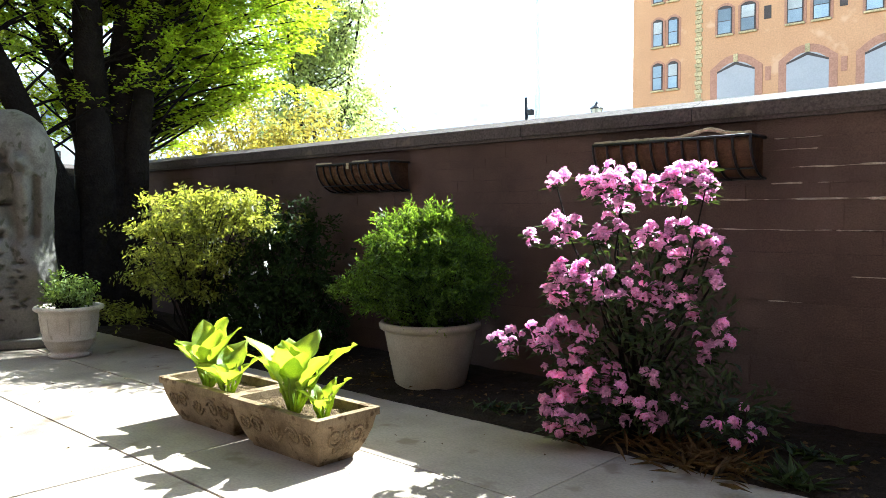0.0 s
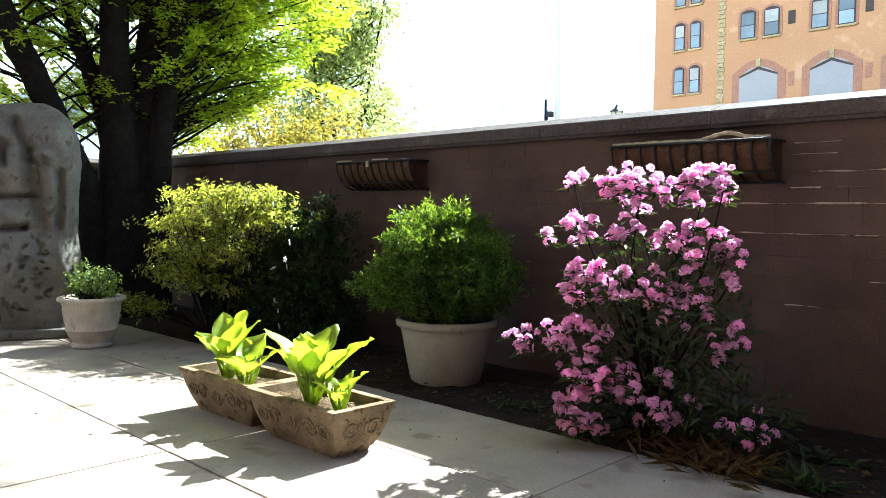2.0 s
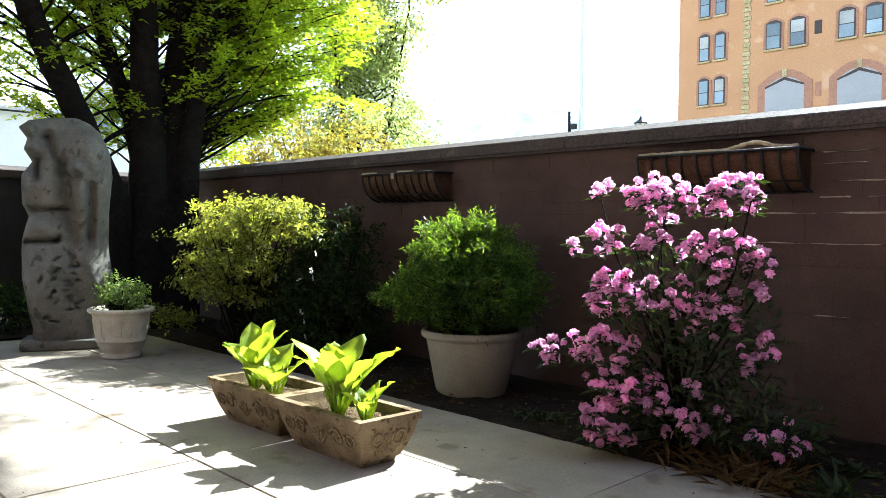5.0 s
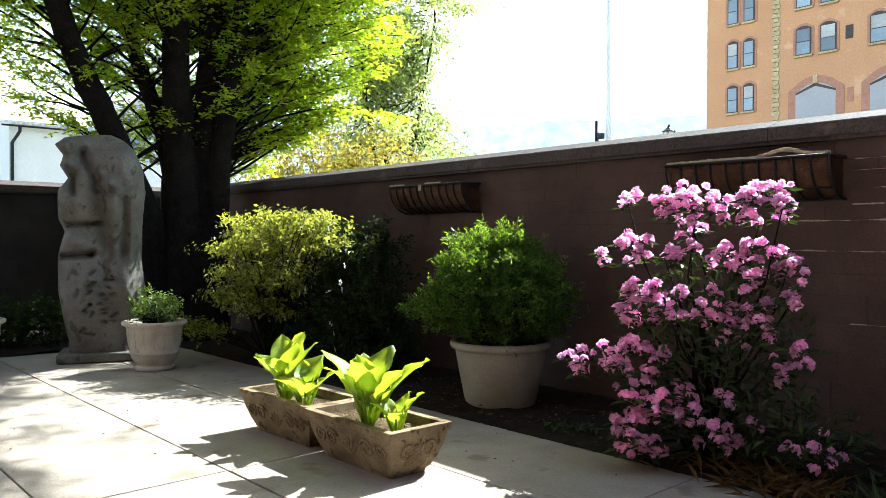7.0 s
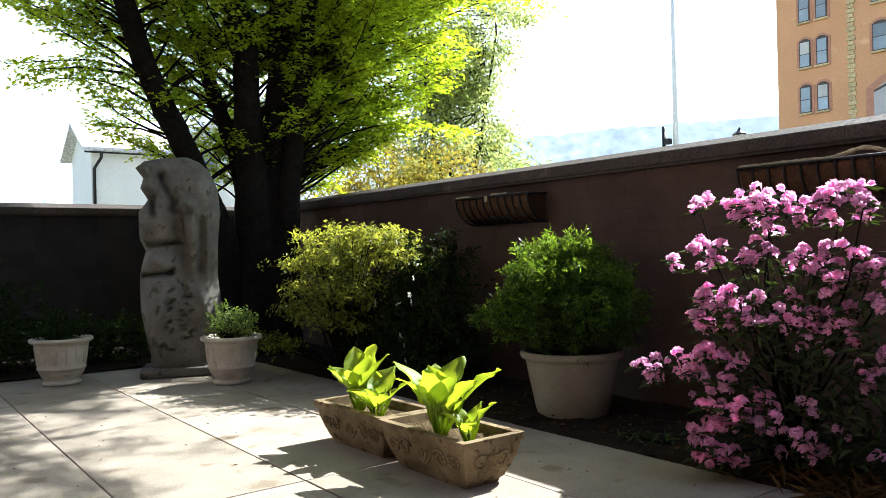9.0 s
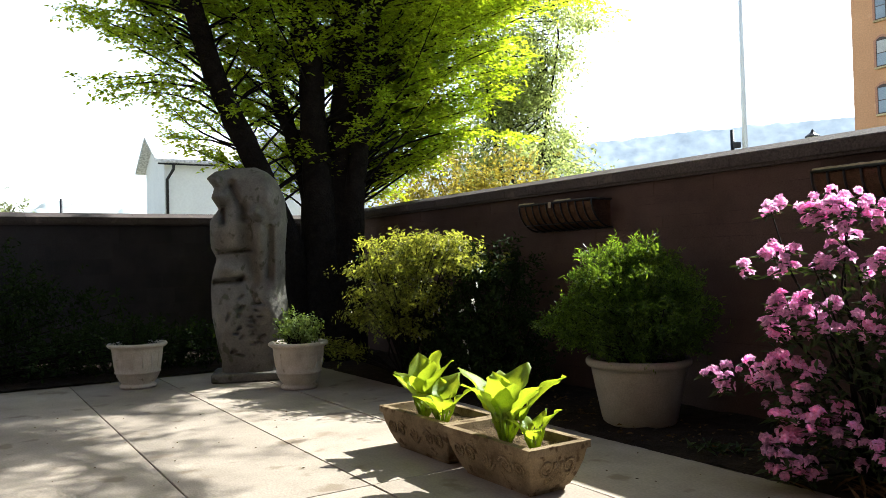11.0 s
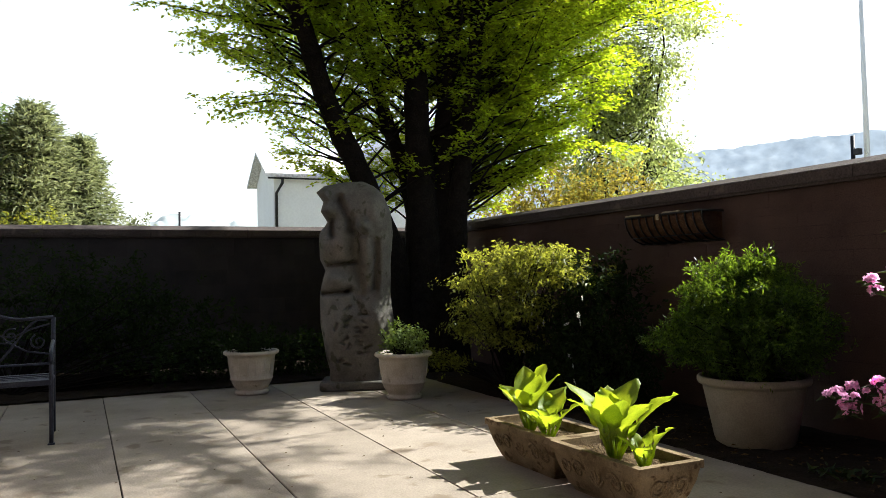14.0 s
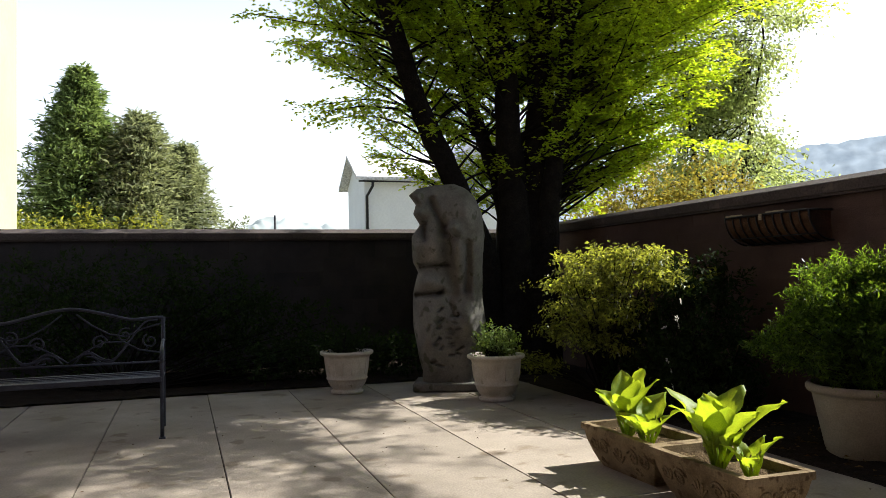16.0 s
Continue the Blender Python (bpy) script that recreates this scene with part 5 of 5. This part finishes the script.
            if row == 0:
                part("vent", boxed(cx + 2.25, cx + 2.8, -0.06, 0.01, z + 0.7, z + 1.75, 0.01), M_SASH, ob)
    return ob


brick_building()


def poles():
    ob = thing("tall_pole", "tall thin grey metal pole beyond the wall", "pole", (-20.5, 28.8, -0.06))
    bm = bmesh.new()
    tube(bm, [(0, 0, 0), (0, 0, 16.0)], [0.14, 0.08], 10)
    part("shaft", bm, M_POLE, ob, smooth=True)
    part("base_plate", boxed(-0.22, 0.22, -0.22, 0.22, 0.0, 0.06, 0.01), M_POLE, ob)
    ob = thing("short_post", "dark short post with a small fixture beyond the wall", "post", (-20.9, 28.5, -0.06))
    bm = bmesh.new()
    tube(bm, [(0, 0, 0), (0, 0, 6.5)], [0.10, 0.085], 10)
    part("shaft", bm, M_IRON, ob, smooth=True)
    part("fixture", boxed(0.1, 0.34, -0.12, 0.12, 5.7, 5.95, 0.02), M_IRON, ob)
    ob = thing("short_post", "thin dark post far beyond the shaded wall", "post", (-40.0, 4.6, -0.06))
    bm = bmesh.new()
    tube(bm, [(0, 0, 0), (0, 0, 4.6)], [0.07, 0.06], 8)
    part("shaft", bm, M_IRON, ob, smooth=True)
    ob = thing("street_lamp", "black street lamp with a lantern head beyond the wall", "street lamp", (-15.25, 25.2, 0.25))
    bm = bmesh.new()
    tube(bm, [(0, 0, -0.31), (0, 0, 0.8), (0, 0, 4.45)], [0.12, 0.07, 0.05], 10)
    part("post", bm, M_IRON, ob, smooth=True)
    head = part("lantern", lathe([(0.05, 4.45), (0.12, 4.5), (0.2, 4.8), (0.21, 4.82)], 8), M_LAMPGLASS, ob)
    part("cap", lathe([(0.25, 4.823), (0.24, 4.86), (0.08, 4.98), (0.02, 5.1)], 8), M_IRON, head)
    for k in range(4):
        a = k * math.pi / 2 + 0.4
        bm = bmesh.new()
        tube(bm, [(0.125 * math.cos(a), 0.125 * math.sin(a), 4.5), (0.212 * math.cos(a), 0.212 * math.sin(a), 4.82)], 0.014, 5)
        part("lantern_bar", bm, M_IRON, head)


poles()


def ridge(name, label, az0, az1, dist, crest, mat, seed, tuft, grain):
    """A wooded ridge: a slope roughened by tree crowns, with a ragged top."""
    n, layers = int((az1 - az0) * 7), 30
    v, f = [], []
    for i in range(n + 1):
        deg = az0 + (az1 - az0) * i / n
        az = radians(deg)
        top = dist * math.tan(radians(crest(deg)))
        for j in range(layers + 1):
            t = j / layers
            d = dist * (0.86 + 0.14 * t)
            x, y = -math.sin(az) * d, math.cos(az) * d
            q = Vector((x, y, top * t)) / grain
            rough = noise.noise(q + Vector((seed, 0, 0))) + 0.6 * noise.noise(q * 2.1)
            v.append((x, y, top * t + (tuft * rough if j else -2)))
    for i in range(n):
        for j in range(layers):
            a = i * (layers + 1) + j
            f.append((a, a + layers + 1, a + layers + 2, a + 1))
    return tagged(raw(name, v, f, mat, smooth=True), label, "hill", kind="structure")


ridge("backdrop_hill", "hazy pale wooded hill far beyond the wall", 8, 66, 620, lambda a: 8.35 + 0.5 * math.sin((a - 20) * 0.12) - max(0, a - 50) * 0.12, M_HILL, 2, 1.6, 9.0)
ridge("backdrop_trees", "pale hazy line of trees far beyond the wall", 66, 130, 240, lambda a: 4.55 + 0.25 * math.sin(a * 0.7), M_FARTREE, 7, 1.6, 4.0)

# ---- stones and slabs, piece by piece ----
def block_mesh(w, h, seed, mat):
    """A roughly dressed stone: face towards -y, edges worn."""
    rng = random.Random(seed)
    c = 0.0018
    v, f = [], []
    for y, k in ((0.018, 0.0), (0.004, 0.0), (-0.004, c), ):
        for x, z in ((k, k), (w - k, k), (w - k, h - k), (k, h - k)):
            v.append((x + rng.uniform(-0.002, 0.002), y + rng.uniform(-0.0025, 0.0025), z + rng.uniform(-0.002, 0.002)))
    v.append((w / 2, -0.006 + rng.uniform(-0.003, 0.003), h / 2))
    for a in (0, 4):
        for k in range(4):
            f.append((a + k, a + (k + 1) % 4, a + 4 + (k + 1) % 4, a + 4 + k))
    for k in range(4):
        f.append((8 + k, 8 + (k + 1) % 4, 12))
    me = bpy.data.meshes.new("stone_block")
    me.from_pydata(v, [], f)
    me.materials.append(mat)
    return me


BLOCKS = {}


def lay_stones(parent, length, place, seed, courses=None, mat=M_BLOCK):
    """Broken courses of stone along a wall; place(s, z) is the pose of a stone that starts at s."""
    rng = random.Random(seed)
    z = 0.0
    row = 0
    while z < WALL_Z - 0.05:
        h = rng.choice([0.14, 0.17, 0.20, 0.23]) if courses is None else courses[row + 1] - courses[row]
        row += 1
        if courses is None and WALL_Z - z - h < 0.12:
            h = WALL_Z - z
        h = round(h, 3)
        s = -rng.uniform(0, 0.4)
        while s < length:
            w = rng.choice([0.36, 0.46, 0.56, 0.68])
            w0, s0 = w, s
            if s < 0:
                s0, w0 = 0.0, round(w + s, 2)
            if s0 + w0 > length:
                w0 = round(length - s0, 2)
            if w0 > 0.06:
                key = (w0 - 0.0016, h - 0.0016, rng.randrange(2), mat)
                if key not in BLOCKS:
                    BLOCKS[key] = block_mesh(*key)
                b = new("stone_block", BLOCKS[key])
                b.parent = parent
                b.matrix_basis = place(s0, z)
            s += w
        z = round(z + h, 3)


COURSES = [0.0, 0.18, 0.35, 0.51, 0.68, 0.84, 0.96, 1.09, 1.265, 1.355, 1.445, 1.545, 1.61, WALL_Z]
lay_stones(wall_north, 14.6, lambda s, z: pose(-10.72 + s, WALL_Y + 0.021, z), 71, COURSES)


def pointing(x0, x1, z, thick, seed):
    """A ragged run of pale mortar smeared proud of a joint."""
    n = max(4, int((x1 - x0) / 0.012))
    v, f = [], []
    for i in range(n + 1):
        x = x0 + (x1 - x0) * i / n
        k = max(0.12, min(1.0, 0.55 + 1.1 * noise.noise((x * 7.0, seed * 3.1, 0)) + 0.5 * noise.noise((x * 31.0, seed, 4)))) * (0.25 if i in (0, n) else 1)
        d = 0.004 * noise.noise((x * 5.0, seed, 9))
        v += [(x, WALL_Y + 0.020, z + d - thick * 0.6 * k), (x, WALL_Y + 0.009, z + d - thick * 0.4 * k), (x, WALL_Y + 0.009, z + d + thick * 0.4 * k), (x, WALL_Y + 0.020, z + d + thick * 0.6 * k)]
    for i in range(n):
        for j in range(3):
            f.append((i * 4 + j, i * 4 + 4 + j, i * 4 + 5 + j, i * 4 + 1 + j))
    raw("pointing", v, f, M_POINTING, wall_north, "ragged pale mortar pointing")


for k, (x0, x1, z, thick) in enumerate([(-1.62, -1.36, 1.61, 0.007), (-1.62, -1.38, 1.545, 0.007), (-1.52, -0.9, 1.445, 0.011), (-1.63, -1.46, 1.355, 0.012), (-1.38, -1.24, 1.355, 0.010), (-1.98, -1.22, 1.265, 0.011),
                                        (-1.25, -0.8, 1.265, 0.018), (-2.0, -1.3, 1.09, 0.008), (-1.28, -0.9, 1.09, 0.010), (-1.64, -1.45, 0.68, 0.009), (-1.2, -0.85, 0.84, 0.006)]):
    pointing(x0, x1, z, thick, k)
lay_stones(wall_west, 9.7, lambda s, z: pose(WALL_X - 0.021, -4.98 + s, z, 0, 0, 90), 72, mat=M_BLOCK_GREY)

SLAB_Y = [-4.62, -3.80, -2.98, -2.16, -1.34, -0.52, 0.30, 1.12, 1.955, 2.775, 3.60]
rng = random.Random(80)
SLABS = {}
for r in range(len(SLAB_Y) - 1):
    y0, y1 = SLAB_Y[r], SLAB_Y[r + 1]
    x = -8.36
    edges = [-8.36, -3.52, -1.9, -0.28, 1.34, 2.96, 3.94] if r < 9 else [-8.36, -5.15, -1.9, -0.28, 1.34, 2.96, 3.94]
    for a, b in zip(edges, edges[1:]):
        key = (round(b - a, 2), round(y1 - y0, 3))
        if key not in SLABS:
            bm = boxed(0.0035, key[0] - 0.0035, 0.0035, key[1] - 0.0035, -0.045, 0.0)
            bmesh.ops.bevel(bm, geom=[e for e in bm.edges if all(v.co.z > -0.01 for v in e.verts)], offset=0.003, segments=2, affect="EDGES")
            me = bpy.data.meshes.new("slab")
            bm.to_mesh(me)
            bm.free()
            me.materials.append(M_SLAB)
            SLABS[key] = me
        s = new("slab", SLABS[key])
        s.parent = patio
        s.matrix_basis = pose(a, y0, rng.uniform(-0.002, 0.002), rng.uniform(-0.06, 0.06), 0, 0)
